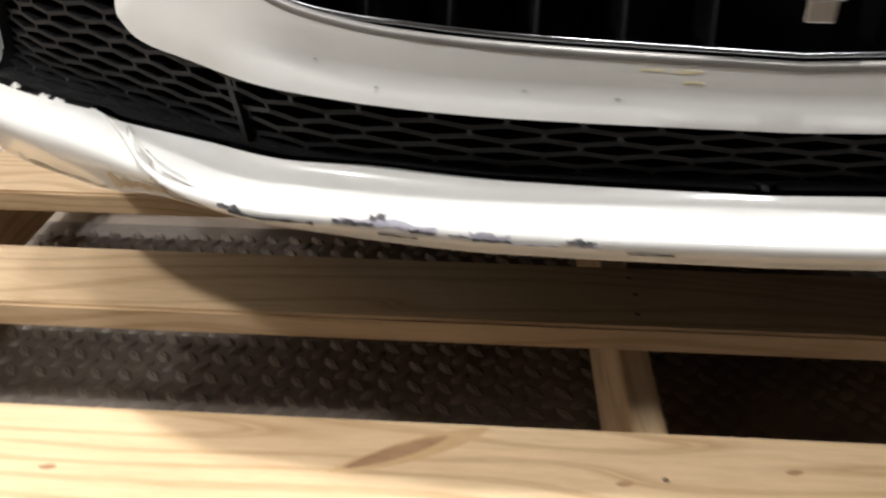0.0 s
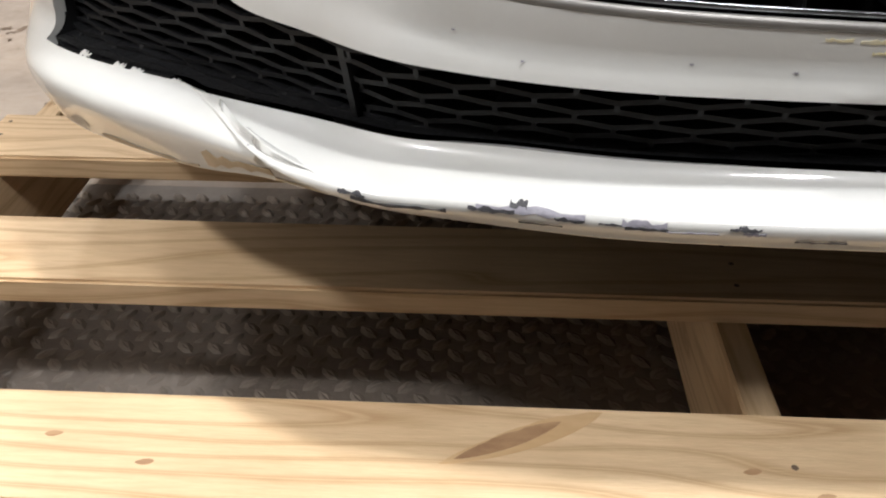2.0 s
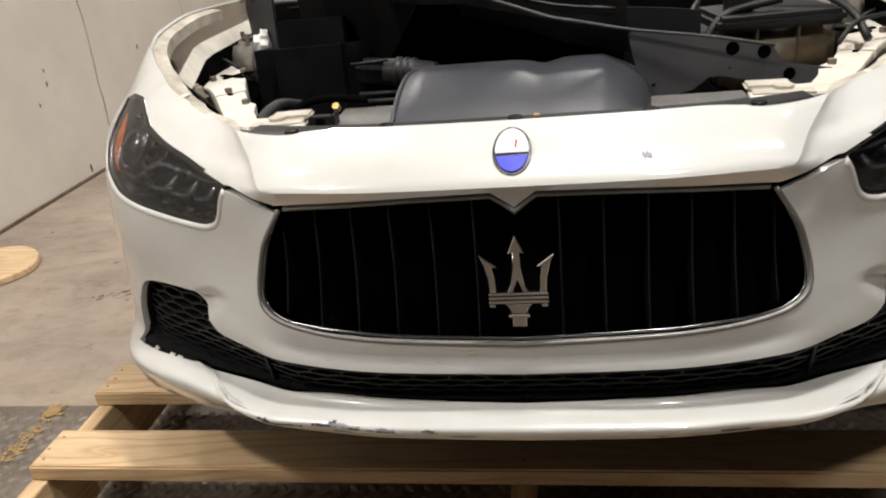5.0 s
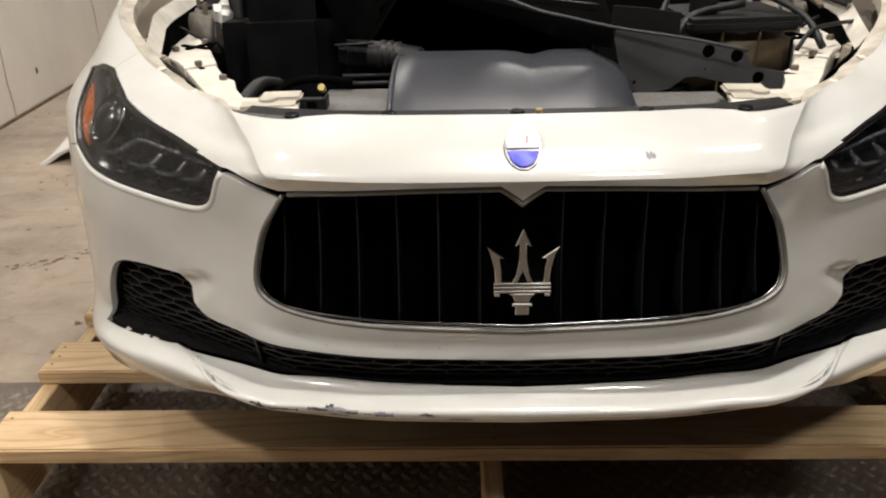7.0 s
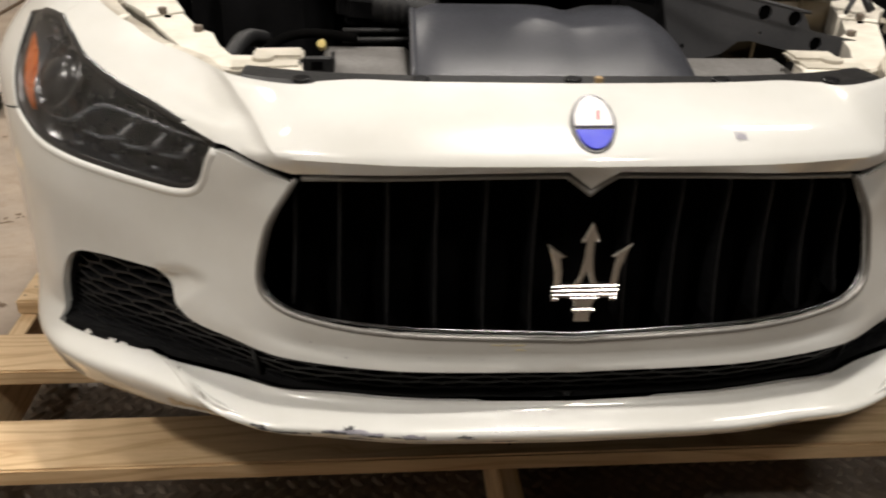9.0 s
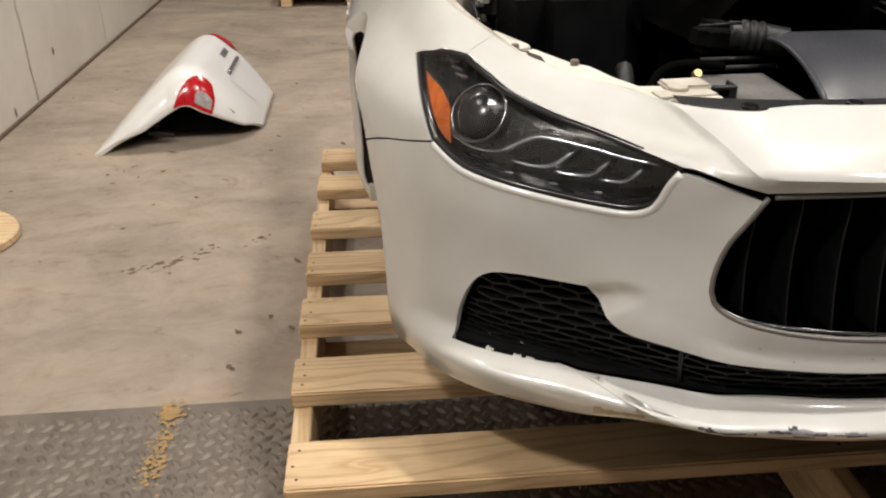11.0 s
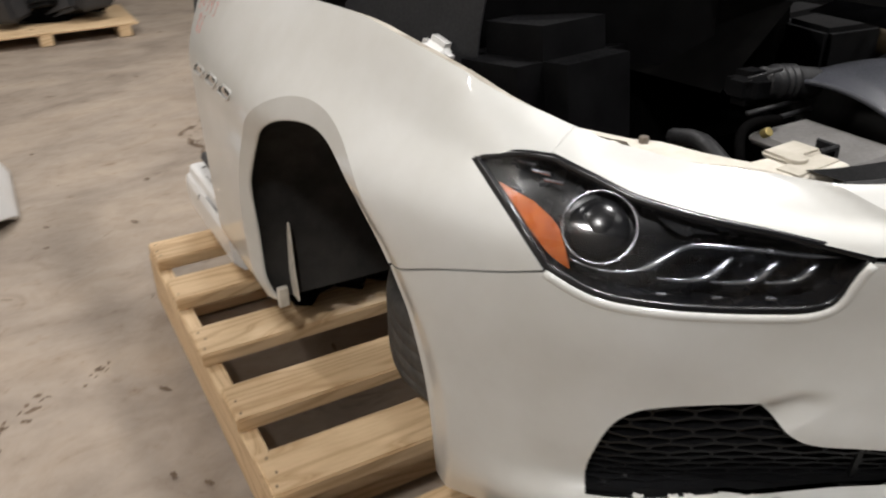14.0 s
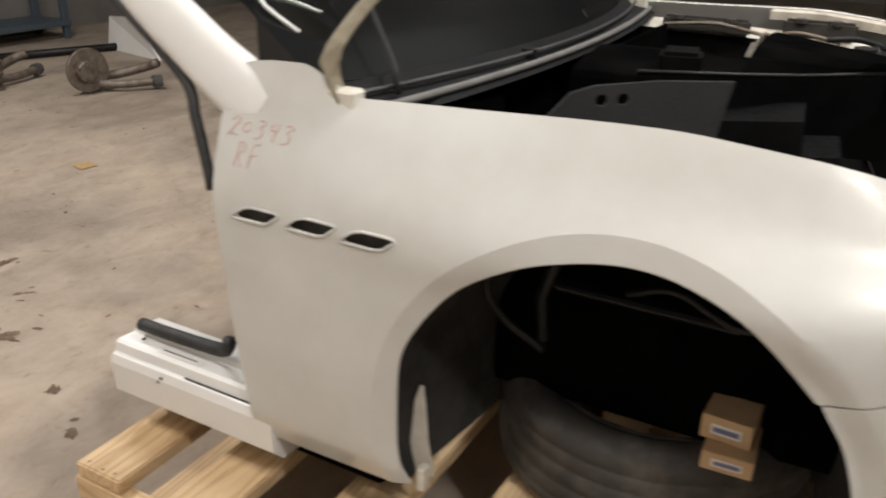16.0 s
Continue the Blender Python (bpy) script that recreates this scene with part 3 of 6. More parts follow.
def into_car(ob):
    """Hangs a part that was built in place under the car."""
    ob.parent = car
    ob.matrix_parent_inverse = car_shift
    return ob


bumper_outline = chain([(0, 0), (.2, 0), (.5, 0), (.8, 0), (1.155, 0)], ARCH_FRONT, SEAM, shifted(LAMP_LOW, 0, -.05), [(.506, 5.90), (.47, 5.86), (.389, 5.68)],
                       [(.389, 5.68)] + GRILLE_LOW[1:], [(0, 3.96), (0, 3.05)], INTAKE_TOP, INTAKE_OUT, INTAKE_LOW, [(0, 1.97), (0, 0)])
LIP_FOLD = [[(.43 + (v - .64) * .175 + d, v) for v in np.linspace(.06, 1.66, 36)] for d in (0, .009, .018, .027, .036)]
bumper = into_car(skin("bumper", bumper_outline, PAINT, None, side=0, thick=.012, grid=.009, guides=LIP_FOLD, label="scuffed pearl white front bumper with chipped lower lip"))
nose_outline = chain([(0, 5.70), (.033, 5.92)], [(.033, 5.92), (.2, 5.88), (.386, 5.79)], [(.386, 5.79), (.45, 5.93), (.5, 6.03)], shifted(LAMP_TOP, 0, .06), [(.966, 7.23), (.96, 7.5), (.948, 8)],
                     [(.948, 8), (.8, 8), (.5, 8), (.2, 8), (0, 8)], [(0, 8), (0, 5.70)])
NOSE_EDGE = [(a, 6.0) for a in np.linspace(.0, .38, 44)]
NOSE_FOLD = [(.392 + (v - 5.98) * .0745, v) for v in np.linspace(6.03, 7.97, 24)]
nose = into_car(skin("nose_panel", nose_outline, PAINT, None, side=0, thick=.006, grid=.01, creases=[NOSE_EDGE[:-1] + [(.386, 6.0)], NOSE_FOLD], label="white nose panel with oval badge"))


def vent_loop(s, v, grow=0.0):
    a, b, c, d = (s + .061 + grow, v - .13 - grow * 9), (s + .02 + grow / 2, v + .125 + grow * 9), (s - .063 - grow, v + .135 + grow * 9), (s - .028 - grow / 2, v - .12 - grow * 9)
    q = np.array([a, b, c, d])
    r = np.roll(q, -1, 0)
    return np.stack([q + (r - q) * .16, q + (r - q) * .5, q + (r - q) * .84], 1).reshape(-1, 2)


VENTS = [(2.19, 5.70), (2.063, 5.765), (1.942, 5.80)]
fender_outline = chain(shifted(SEAM, .002, .025)[::-1][:1] + shifted(LAMP_OUT[::-1][1:], .006, .02), [(1.083, 6.86), (1.018, 7.14), (.967, 7.23)], [(.967, 7.23), (.961, 7.5), (.949, 8)],
                       [(.949, 8), (1.3, 8), (1.7, 8), (2.1, 8), (2.2, 8), (2.27, 7.85), (2.3, 7.5)], [(2.3, 7.5), (2.303, 7), (2.298, 6.3), (2.294, 5.9), (2.279, 4.4), (2.267, 2.9), (2.25, 1.7), (2.24, 0)],
                       [(2.24, 0), (2.06, 0), (1.88, 0)], ARCH_REAR, [(1.222, 4.88)] + shifted(SEAM, .002, .025)[1:])
ARCH_FLARE = []
for a in np.radians(np.linspace(4, 172, 90)):
    y, z = .893 + .427 * math.cos(a), .535 + .427 * math.sin(a)
    along = np.linspace(1.0, 2.3, 400)
    at = float(np.interp(y, smooth(along, ARC, OUT[:, 1]), along))
    up = np.linspace(0, 7.5, 300)
    ARCH_FLARE.append((at, float(np.interp(z, surface(np.full(300, at), up)[:, 2], up))))
ARCH_FLARE = [q for q in ARCH_FLARE if q[0] > 1.255 and q[1] > .1]
for sd in (-1, 1):
    fender = into_car(skin("fender", fender_outline, PAINT, None, holes=[vent_loop(*q) for q in VENTS], side=sd, thick=.006, grid=.011, creases=[ARCH_FLARE], label="pearl white front wing with three oval side vents"))
    arch = line_on_skin(ARCH_REAR[::-1], .004, sd, .02)
    tube("arch_lip", arch, .0035, PAINT, fender)
    for q in VENTS:
        ring = vent_loop(*q)
        tube("vent_trim", line_on_skin(ring, -.001, sd, sharp=True), .003, PAINT, fender, "white vent surround", closed=True, sides=6)
        skin("vent_grille", vent_loop(*q, .004), DARK_BROWN, fender, side=sd, thick=.003, inset=.014, grid=.03)

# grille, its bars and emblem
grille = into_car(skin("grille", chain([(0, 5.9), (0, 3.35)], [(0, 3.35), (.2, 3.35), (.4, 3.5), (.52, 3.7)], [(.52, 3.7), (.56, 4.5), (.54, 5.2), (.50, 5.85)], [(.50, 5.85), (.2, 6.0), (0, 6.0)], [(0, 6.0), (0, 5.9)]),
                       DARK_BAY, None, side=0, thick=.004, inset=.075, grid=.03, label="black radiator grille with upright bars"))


def slat(s, side):
    """An upright grille bar, straight, with a small hook at its upper end."""
    top = np.interp(s, [0, .2, .38, .44], [5.86, 5.82, 5.7, 4.9])
    low = np.interp(s, [0, .2, .34, .4, .44], [3.98, 4.02, 4.06, 4.14, 4.4])
    ends = surface(np.array([s, s]), np.array([low, top]), .02)
    t = np.linspace(0, 1, 14)[:, None]
    line = ends[0] + (ends[1] - ends[0]) * t + np.array([0, 1.0, 0]) * (.012 * np.sin(np.pi * t) + .012 * np.clip((t - .86) / .14, 0, 1) ** 2)
    side_way = np.array([1.0, .25 * s / .4, 0])
    rows = [line + side_way * w + np.array([0, d, 0]) for w, d in ((-.0035, .004), (-.001, 0), (.0015, .004), (.0025, .05), (-.0045, .05))]
    v = np.stack(rows, 1).reshape(-1, 3) * np.array([side, 1, 1])
    f = [(i * 5 + k, i * 5 + (k + 1) % 5, (i + 1) * 5 + (k + 1) % 5, (i + 1) * 5 + k) for i in range(13) for k in range(5)]
    ob = from_arrays("grille_bar", v, f, AIR_BLACK, grille, smooth=False)
    tube("bar_edge", (line - np.array([.001, .0006, 0])) * np.array([side, 1, 1]), .0013, SLAT_EDGE, ob, sides=5)
    return ob


for k in range(1, 7):
    for sd in (-1, 1):
        slat(.0655 * k, sd)
ring = line_on_skin(GRILLE_LOW, .002, 1, .012)
tube("grille_trim", np.vstack([ring[:-1], (ring * np.array([-1, 1, 1]))[::-1]]), .0042, FRAME_GREY, grille, "satin grey surround")
ring = line_on_skin(chain(*GRILLE_TOP), .004, 1, sharp=True)
tube("grille_top_trim", np.vstack([(ring * np.array([-1, 1, 1]))[:0:-1], ring]), .0042, FRAME_GREY, grille, "satin grey upper surround")
low_ring = line_on_skin(GRILLE_LOW[1:], .011, 1, .012)
low_ring[:, 2] += np.interp(low_ring[:, 0], (0, .3, .4), (.006, .006, 0))
tube("grille_rim", np.vstack([low_ring[:-1], (low_ring * np.array([-1, 1, 1]))[::-1]]), .0024, CHROME, grille, "dark chrome inner rim")


def emblem_piece(poly):
    return prism_bm(poly, .008, Matrix.Translation((0, -.014, .685)), .0012)


spear = [(0, .150), (.0125, .1195), (.005, .1225), (.006, .095), (.0105, .07), (.0165, .0575), (.0075, .0575), (0, .078), (-.0075, .0575), (-.0165, .0575), (-.0105, .07), (-.006, .095), (-.005, .1225), (-.0125, .1195)]
barb = [(.0558, .120), (.0287, .0996), (.0368, .0985), (.0335, .08), (.0325, .0575), (.042, .0575), (.0432, .08), (.0495, .105)]
neck = [(-.0208, .0385), (-.0135, .031), (-.0115, .0226), (.0115, .0226), (.0135, .031), (.0208, .0385)]
into = part("emblem", emblem_piece(spear), BRIGHT_CHROME, grille, "chrome trident emblem")
part("emblem_barb", emblem_piece(barb), BRIGHT_CHROME, into)
part("emblem_barb", emblem_piece([(-x, z) for x, z in barb][::-1]), BRIGHT_CHROME, into)
part("emblem_neck", emblem_piece(neck), BRIGHT_CHROME, into)
part("emblem_ring", prism_bm([(-.0155, .0165), (.0155, .0165), (.0155, .0226), (-.0155, .0226)], .012, Matrix.Translation((0, -.015, .685)), .0015), BRIGHT_CHROME, into)
part("emblem_stub", emblem_piece([(-.0105, 0), (.0105, 0), (.0105, .0165), (-.0105, .0165)]), BRIGHT_CHROME, into)
part("emblem_backing", prism_bm([(-.043, .04), (.043, .04), (.043, .057), (-.043, .057)], .005, Matrix.Translation((0, -.011, .685))), GLOSS_BLACK, into)
for z in (.0415, .0482, .0549):
    part("emblem_bar", emblem_piece([(-.0445, z - .0024), (.0445, z - .0024), (.0445, z + .0024), (-.0445, z + .0024)]), BRIGHT_CHROME, into)
for x in (-.039, .039):
    part("emblem_end", emblem_piece([(x - .0045, .033), (x + .0045, .033), (x + .0045, .039), (x - .0045, .039)]), BRIGHT_CHROME, into)

# oval badge on the nose
bm_at = spot(0.0005, 6.93, 0, 1)


def oval(w, h, y0, y1, m, n=40, cut=None):
    pts = [(w * math.cos(a), h * math.sin(a)) for a in (2 * math.pi * i / n for i in range(n))]
    if cut == "low":
        pts = [(x, z) for x, z in pts if z <= -.18 * h]
    if cut == "high":
        pts = [(x, z) for x, z in pts if z > -.18 * h - .001]
        k = max(range(len(pts)), key=lambda i: (pts[i][0] - pts[i - 1][0]) ** 2 + (pts[i][1] - pts[i - 1][1]) ** 2)
        pts = pts[k:] + pts[:k]
    return prism_bm(pts, abs(y1 - y0), m @ Matrix.Translation((0, (y0 + y1) / 2, 0)), .0006)


badge_m = Matrix.Translation(bm_at.translation) @ pose(0, 0, 0, -50, 0, 0)
badge = part("badge_ring", oval(.0285, .042, -.006, .004, badge_m), CHROME, nose, "chrome oval badge")
part("badge_field", oval(.0245, .0375, -.0085, .0, badge_m, 48, "high"), WHITE_ENAMEL, badge, "white enamel field")
part("badge_field", oval(.0245, .0375, -.0085, .0, badge_m, 48, "low"), BLUE, badge, "blue enamel field")
part("badge_mark", prism_bm([(.004, .004), (.0065, .003), (.008, .016), (.0055, .017)], .0012, badge_m @ Matrix.Translation((0, -.0088, 0))), RED_LENS, badge, "red mark")

# headlamps
lamp_outline = chain(LAMP_LOW, LAMP_TOP, LAMP_BACK_EDGE, LAMP_OUT)
for sd in (-1, 1):
    lamp = into_car(skin("headlight", lamp_outline, LAMP_BACK, None, side=sd, thick=.003, inset=.055, grid=.03, label="headlight with projector lens, amber reflector and hazed clear cover"))
    cover = skin("lens_cover", lamp_outline, LENS_GLASS, lamp, side=sd, thick=0, inset=.003, grid=.02, label="clear plastic cover")
    cover.visible_shadow = False
    tube("lamp_ledge", line_on_skin(shifted(LAMP_LOW, 0, -.075), .006, sd), .0085, PAINT, bumper, "rolled white edge")
    tube("gasket", line_on_skin(lamp_outline, .009, sd, sharp=True), .0075, GLOSS_BLACK, lamp, "black gasket", closed=True)
    wall_v = np.concatenate([line_on_skin(lamp_outline, .006, sd, sharp=True), line_on_skin(lamp_outline, .06, sd, sharp=True)])
    n = len(lamp_outline)
    from_arrays("bezel", wall_v, [(i, (i + 1) % n, n + (i + 1) % n, n + i) for i in range(n)], LAMP_BACK, lamp)
    skin("amber_reflector", chain([(1.045, 6.62), (.968, 6.43)], [(.968, 6.43), (.927, 6.2), (.907, 5.9), (.896, 5.64)], [(.896, 5.64), (.93, 5.8), (.983, 6.22), (1.045, 6.62)]), AMBER, lamp, side=sd, thick=.004, inset=.014, label="amber side reflector")
    pm = spot(.862, 6.12, .03, sd)
    bm = bmesh.new()
    bmesh.ops.create_uvsphere(bm, u_segments=28, v_segments=14, radius=.040)
    bmesh.ops.scale(bm, vec=(1, .55, 1), verts=bm.verts)
    bm.transform(pm)
    projector = part("projector", bm, GLOSS_BLACK, lamp, "projector lens", True)
    ringp = [pm @ Vector((.049 * math.cos(a), -.006, .049 * math.sin(a))) for a in (2 * math.pi * i / 32 for i in range(32))]
    tube("projector_ring", ringp, .003, CHROME, projector, "metal ring", closed=True)
    tube("light_guide", line_on_skin([(.9, 5.74), (.85, 5.64), (.796, 5.68), (.742, 5.94), (.715, 6.0), (.653, 5.97), (.591, 5.91), (.537, 5.9)], .02, sd), np.interp(np.linspace(0, 1, len(line_on_skin([(.9, 5.74), (.85, 5.64), (.796, 5.68), (.742, 5.94), (.715, 6.0), (.653, 5.97), (.591, 5.91), (.537, 5.9)], .02, sd))), (0, .25, .3, .5, 1), (.002, .0025, .0055, .004, .003)), LAMP_METAL, lamp, "silver light guide")
    for run in ([(.775, 5.56), (.735, 5.54), (.70, 5.6), (.672, 5.83)], [(.70, 5.53), (.668, 5.52), (.64, 5.57), (.614, 5.8)], [(.63, 5.52), (.606, 5.53), (.585, 5.58), (.563, 5.77)]):
        path = line_on_skin(run, .026, sd, .006)
        tube("lamp_cell", path, np.interp(np.linspace(0, 1, len(path)), (0, .45, .8, 1), (.002, .004, .0072, .003)), LAMP_METAL, lamp, "slanted reflector cell")
        disc_at = spot(run[0][0] - .005, run[0][1] - .12, .012, sd)
        part("lens_clip", box_bm((.014, .004, .004), disc_at, .001), LAMP_METAL, lamp)
    for s0, v0 in ((.68, 6.27), (.641, 6.2), (.599, 6.13), (.56, 6.04)):
        part("lamp_segment", box_bm((.020, .006, .013), spot(s0, v0, .028, sd), .003), CHROME, lamp, "small square lamp cell")
    for s0, v0 in ((1.005, 6.93), (.977, 6.83), (.952, 6.73)):
        part("lamp_rib", box_bm((.028, .004, .005), spot(s0, v0, .022, sd), .001), LAMP_METAL, lamp)
    skin("inner_shade", chain([(.80, 6.55), (.742, 6.1), (.715, 6.12)], [(.715, 6.12), (.65, 6.08), (.55, 5.97)], [(.55, 5.97), (.60, 6.16), (.70, 6.42), (.80, 6.55)]), LAMP_BACK, lamp, side=sd, thick=.002, inset=.032, label="black inner shade")

# lower intake mesh: a honeycomb of black plastic
INTAKE_AREA = chain(INTAKE_TOP, INTAKE_OUT, [(.848, 1.62), (.846, 1.1)], [(a, b - np.interp(a, (.5, .64, .72), (.12, .2, .5))) for a, b in INTAKE_LOW])


def comb(s0, s1, name, cell=(.061, .195), label=""):
    """Cell walls between the distances s0 and s1 inside the intake."""
    area = np.vstack([INTAKE_AREA, [(-.3, 1.85), (-.3, 3.05)]]) if s0 < .1 else INTAKE_AREA
    area = area * np.array([1, VS])
    v, f = [], []
    w, h = cell

    def bar(a, b):
        mids = np.array([[(a[0] + b[0]) / 2, (a[1] + b[1]) / 2 * VS]])
        if not inside(mids, area)[0] or not s0 <= (a[0] + b[0]) / 2 <= s1:
            return
        p = surface(np.array([a[0], b[0]]), np.array([a[1], b[1]]), .022)
        q = surface(np.array([a[0], b[0]]), np.array([a[1], b[1]]), .055)
        run = p[1] - p[0]
        out = (q[0] - p[0]) / .033
        up = np.cross(out, run)
        up = up / (np.linalg.norm(up) + 1e-9) * .0021
        k = len(v)
        v.extend([p[0] - up, p[1] - up, p[1] + up, p[0] + up, q[0] - up, q[1] - up, q[1] + up, q[0] + up])
        f.extend([(k, k + 1, k + 2, k + 3), (k + 3, k + 2, k + 6, k + 7), (k + 1, k, k + 4, k + 5), (k, k + 3, k + 7, k + 4), (k + 2, k + 1, k + 5, k + 6)])
    for r in range(-2, 16):
        for c in range(-1, int(1.0 / w) + 2):
            x0, y0 = c * w + (w / 2 if r % 2 else 0), 1.3 + r * h
            a0, a1, a2, a3 = (x0 - w / 2, y0 + h * .33), (x0, y0 + h * .67), (x0 + w / 2, y0 + h * .33), (x0 + w / 2, y0 - h * .33)
            bar(a0, a1)
            bar(a1, a2)
            bar(a2, a3)
    return v, f


intake = into_car(skin("lower_intake", chain([(0, .9), (.2, .9), (.5, .9), (.7, .6), (1.02, .6)], [(1.02, .6), (1.03, 2.4), (1.01, 3.6), (.98, 4.8)], [(.98, 4.8), (.55, 4.7), (.5, 3.9), (.4, 3.7), (.2, 3.6), (0, 3.6)], [(0, 3.6), (0, .9)]),
                       BLACK_PLASTIC, None, side=0, thick=.003, inset=.085, grid=.03, label="black lower air intake with honeycomb mesh"))
for sd in (-1, 1):
    for s0, s1 in ((0, .463), (.47, .86)):
        v, f = comb(s0, s1, "mesh")
        v = np.array(v) * np.array([sd, 1, 1])
        ob = from_arrays("honeycomb_mesh", v, f, MESH_BLACK, intake, "black honeycomb mesh")
    bars = surface(np.array([.463, .470, .470, .463] * 2), np.array([1.9, 1.9, 3.2, 3.2] * 2), np.array([.02] * 4 + [.06] * 4)) * np.array([sd, 1, 1])
    from_arrays("mesh_divider", bars, [(0, 1, 2, 3), (7, 6, 5, 4), (0, 4, 5, 1), (3, 2, 6, 7), (0, 3, 7, 4), (1, 5, 6, 2)], BLACK_PLASTIC, intake)
    loop = chain(INTAKE_TOP, INTAKE_OUT, INTAKE_LOW)
    n = len(loop)
    v = np.concatenate([line_on_skin(loop, d, sd, sharp=True) for d in (.010, .09)])
    from_arrays("mesh_surround", v, [(i, i + 1, n + i + 1, n + i) for i in range(n - 1)], BLACK_PLASTIC, intake)

# ---- hall ----
floor = box("floor", (-2.9, -14.2, -.2), (12.2, 8.7, -.004), CONCRETE, bevel=0)
tagged(floor, "dusty beige concrete warehouse floor with stains", "floor", kind="structure")
tagged(box("wall_west", (-2.93, -14.2, -.004), (-2.73, 8.5, 4.5), WALL_PAINT, bevel=0), "scuffed white painted wall", "wall", kind="structure")
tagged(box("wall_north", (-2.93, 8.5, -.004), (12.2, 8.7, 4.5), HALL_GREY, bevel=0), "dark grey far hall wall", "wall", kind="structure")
# East wall, south wall and ceiling are out of view; they enclose the light.
tagged(box("wall_east", (12.0, -14.2, -.004), (12.2, 8.5, 4.5), HALL_GREY, bevel=0), "dark grey hall wall out of view", "wall", kind="structure")
tagged(box("wall_south", (-2.73, -14.2, -.004), (12.0, -14.0, 4.5), HALL_GREY, bevel=0), "dark grey hall wall out of view", "wall", kind="structure")
tagged(box("ceiling", (-2.93, -14.2, 4.5), (12.2, 8.7, 4.7), CEILING, bevel=0), "plain grey hall ceiling out of view, dark to limit bounce", "ceiling", kind="structure")
tagged(box("baseboard", (-2.73, -14.0, -.004), (-2.715, 8.5, .012), OIL, bevel=0), "dark grimy joint at the wall foot", "baseboard", kind="structure")

plate = box("tread_plate", (-2.7, -3.0, -.004), (2.4, .80, .004), PLATE, bevel=.002)
tagged(plate, "worn steel tread plate let into the floor", "floor plate", kind="structure")


def lozenges(x0, x1, y0, y1, pitch=.0228):
    """Raised rounded lozenges, each turned across its neighbours."""
    v, f = [], []
    rng = random.Random(4)
    for j in range(int((y1 - y0) / pitch)):
        for i in range(int((x1 - x0) / pitch)):
            if (i + j) % 2:
                continue
            cx, cy = x0 + (i + .5) * pitch, y0 + (j + .5) * pitch
            a = math.radians(45 if j % 2 else -45) + rng.uniform(-.06, .06)
            c, s = math.cos(a), math.sin(a)
            k = len(v)
            worn = .7 + .3 * math.sin(cx * 2.1 + 1.7 * math.sin(cy * 3.3)) + rng.uniform(-.1, .1)
            hi = .0045 + .007 * min(1, max(.6, worn)) * min(1, max(.12, (cy - .2) * 3.5))
            for lx, ly, z in ((-.0202, 0, .0035), (-.0095, -.0098, .0035), (.0095, -.0098, .0035), (.0202, 0, .0035), (.0095, .0098, .0035), (-.0095, .0098, .0035), (-.0125, 0, hi - .001), (0, -.003, hi), (.0125, 0, hi - .001), (0, .003, hi)):
                v.append((cx + lx * c - ly * s, cy + lx * s + ly * c, z))
            f += [(k + p, k + q, k + r) for p, q, r in ((0, 1, 6), (1, 7, 6), (2, 3, 8), (7, 2, 8), (3, 4, 8), (4, 9, 8), (5, 0, 6), (9, 5, 6))]
            f += [(k + 1, k + 2, k + 7), (k + 4, k + 5, k + 9), (k + 6, k + 7, k + 8, k + 9)]
    return v, f


v, f = lozenges(-2.66, 1.3, -.35, .785)
tagged(from_arrays("tread_bumps", v, f, TREAD_WORN, plate), "raised lozenges of the tread plate", "", kind="stuff")

# ---- pallet ----
pallet = thing("pallet", "new pine timber pallet under the car section", "pallet", (0, 0, 0))
ROWS_Y = (-.035, .278, .572, .84, 1.104, 1.386, 1.69, 1.958)
rng = random.Random(7)
for y in ROWS_Y:
    bm = box_bm((2.18, .138, .038), None, .004, 2)
    ob = part("deck_board", bm, PINE, pallet)
    ob.matrix_local = pose(-.03 + rng.uniform(-.006, .006), y, .219, 0, 0, rng.uniform(-.25, .25))
    for x in (-1.1, -.035, 1.03):
        for dy in (-.04, 0.0, .04):
            if rng.random() < .8:
                nb = bmesh.new()
                bmesh.ops.create_circle(nb, cap_ends=True, segments=8, radius=.0035)
                part("nail", nb, OIL, ob).matrix_local = pose(x + .03 + rng.uniform(-.008, .008), dy + rng.uniform(-.006, .006), .0197)
for x in (-1.1, -.035, 1.03):
    ob = part("stringer", box_bm((2.13, .04, .16), None, .003), PINE, pallet)
    ob.matrix_local = pose(x, .965, .12, 0, 0, 90)
for y in (-.03, .95, 1.95):
    ob = part("bottom_board", box_bm((2.16, .1, .036), None, .003), PINE, pallet)
    ob.matrix_local = pose(-.03, y, .022)

front_board = [o for o in pallet.children if o.name.startswith("deck_board")][0]


def knot_ring(long, wide, seed):
    """A smooth spindle, pointed at both ends."""
    g = random.Random(seed)
    lean = g.uniform(-.2, .2)
    top = [(long * t, wide * (1 - t * t) ** .8 * (1 + lean * t)) for t in np.linspace(-1, 1, 17)]
    return top + [(x, -z * g.uniform(.75, .95)) for x, z in top[-2:0:-1]]


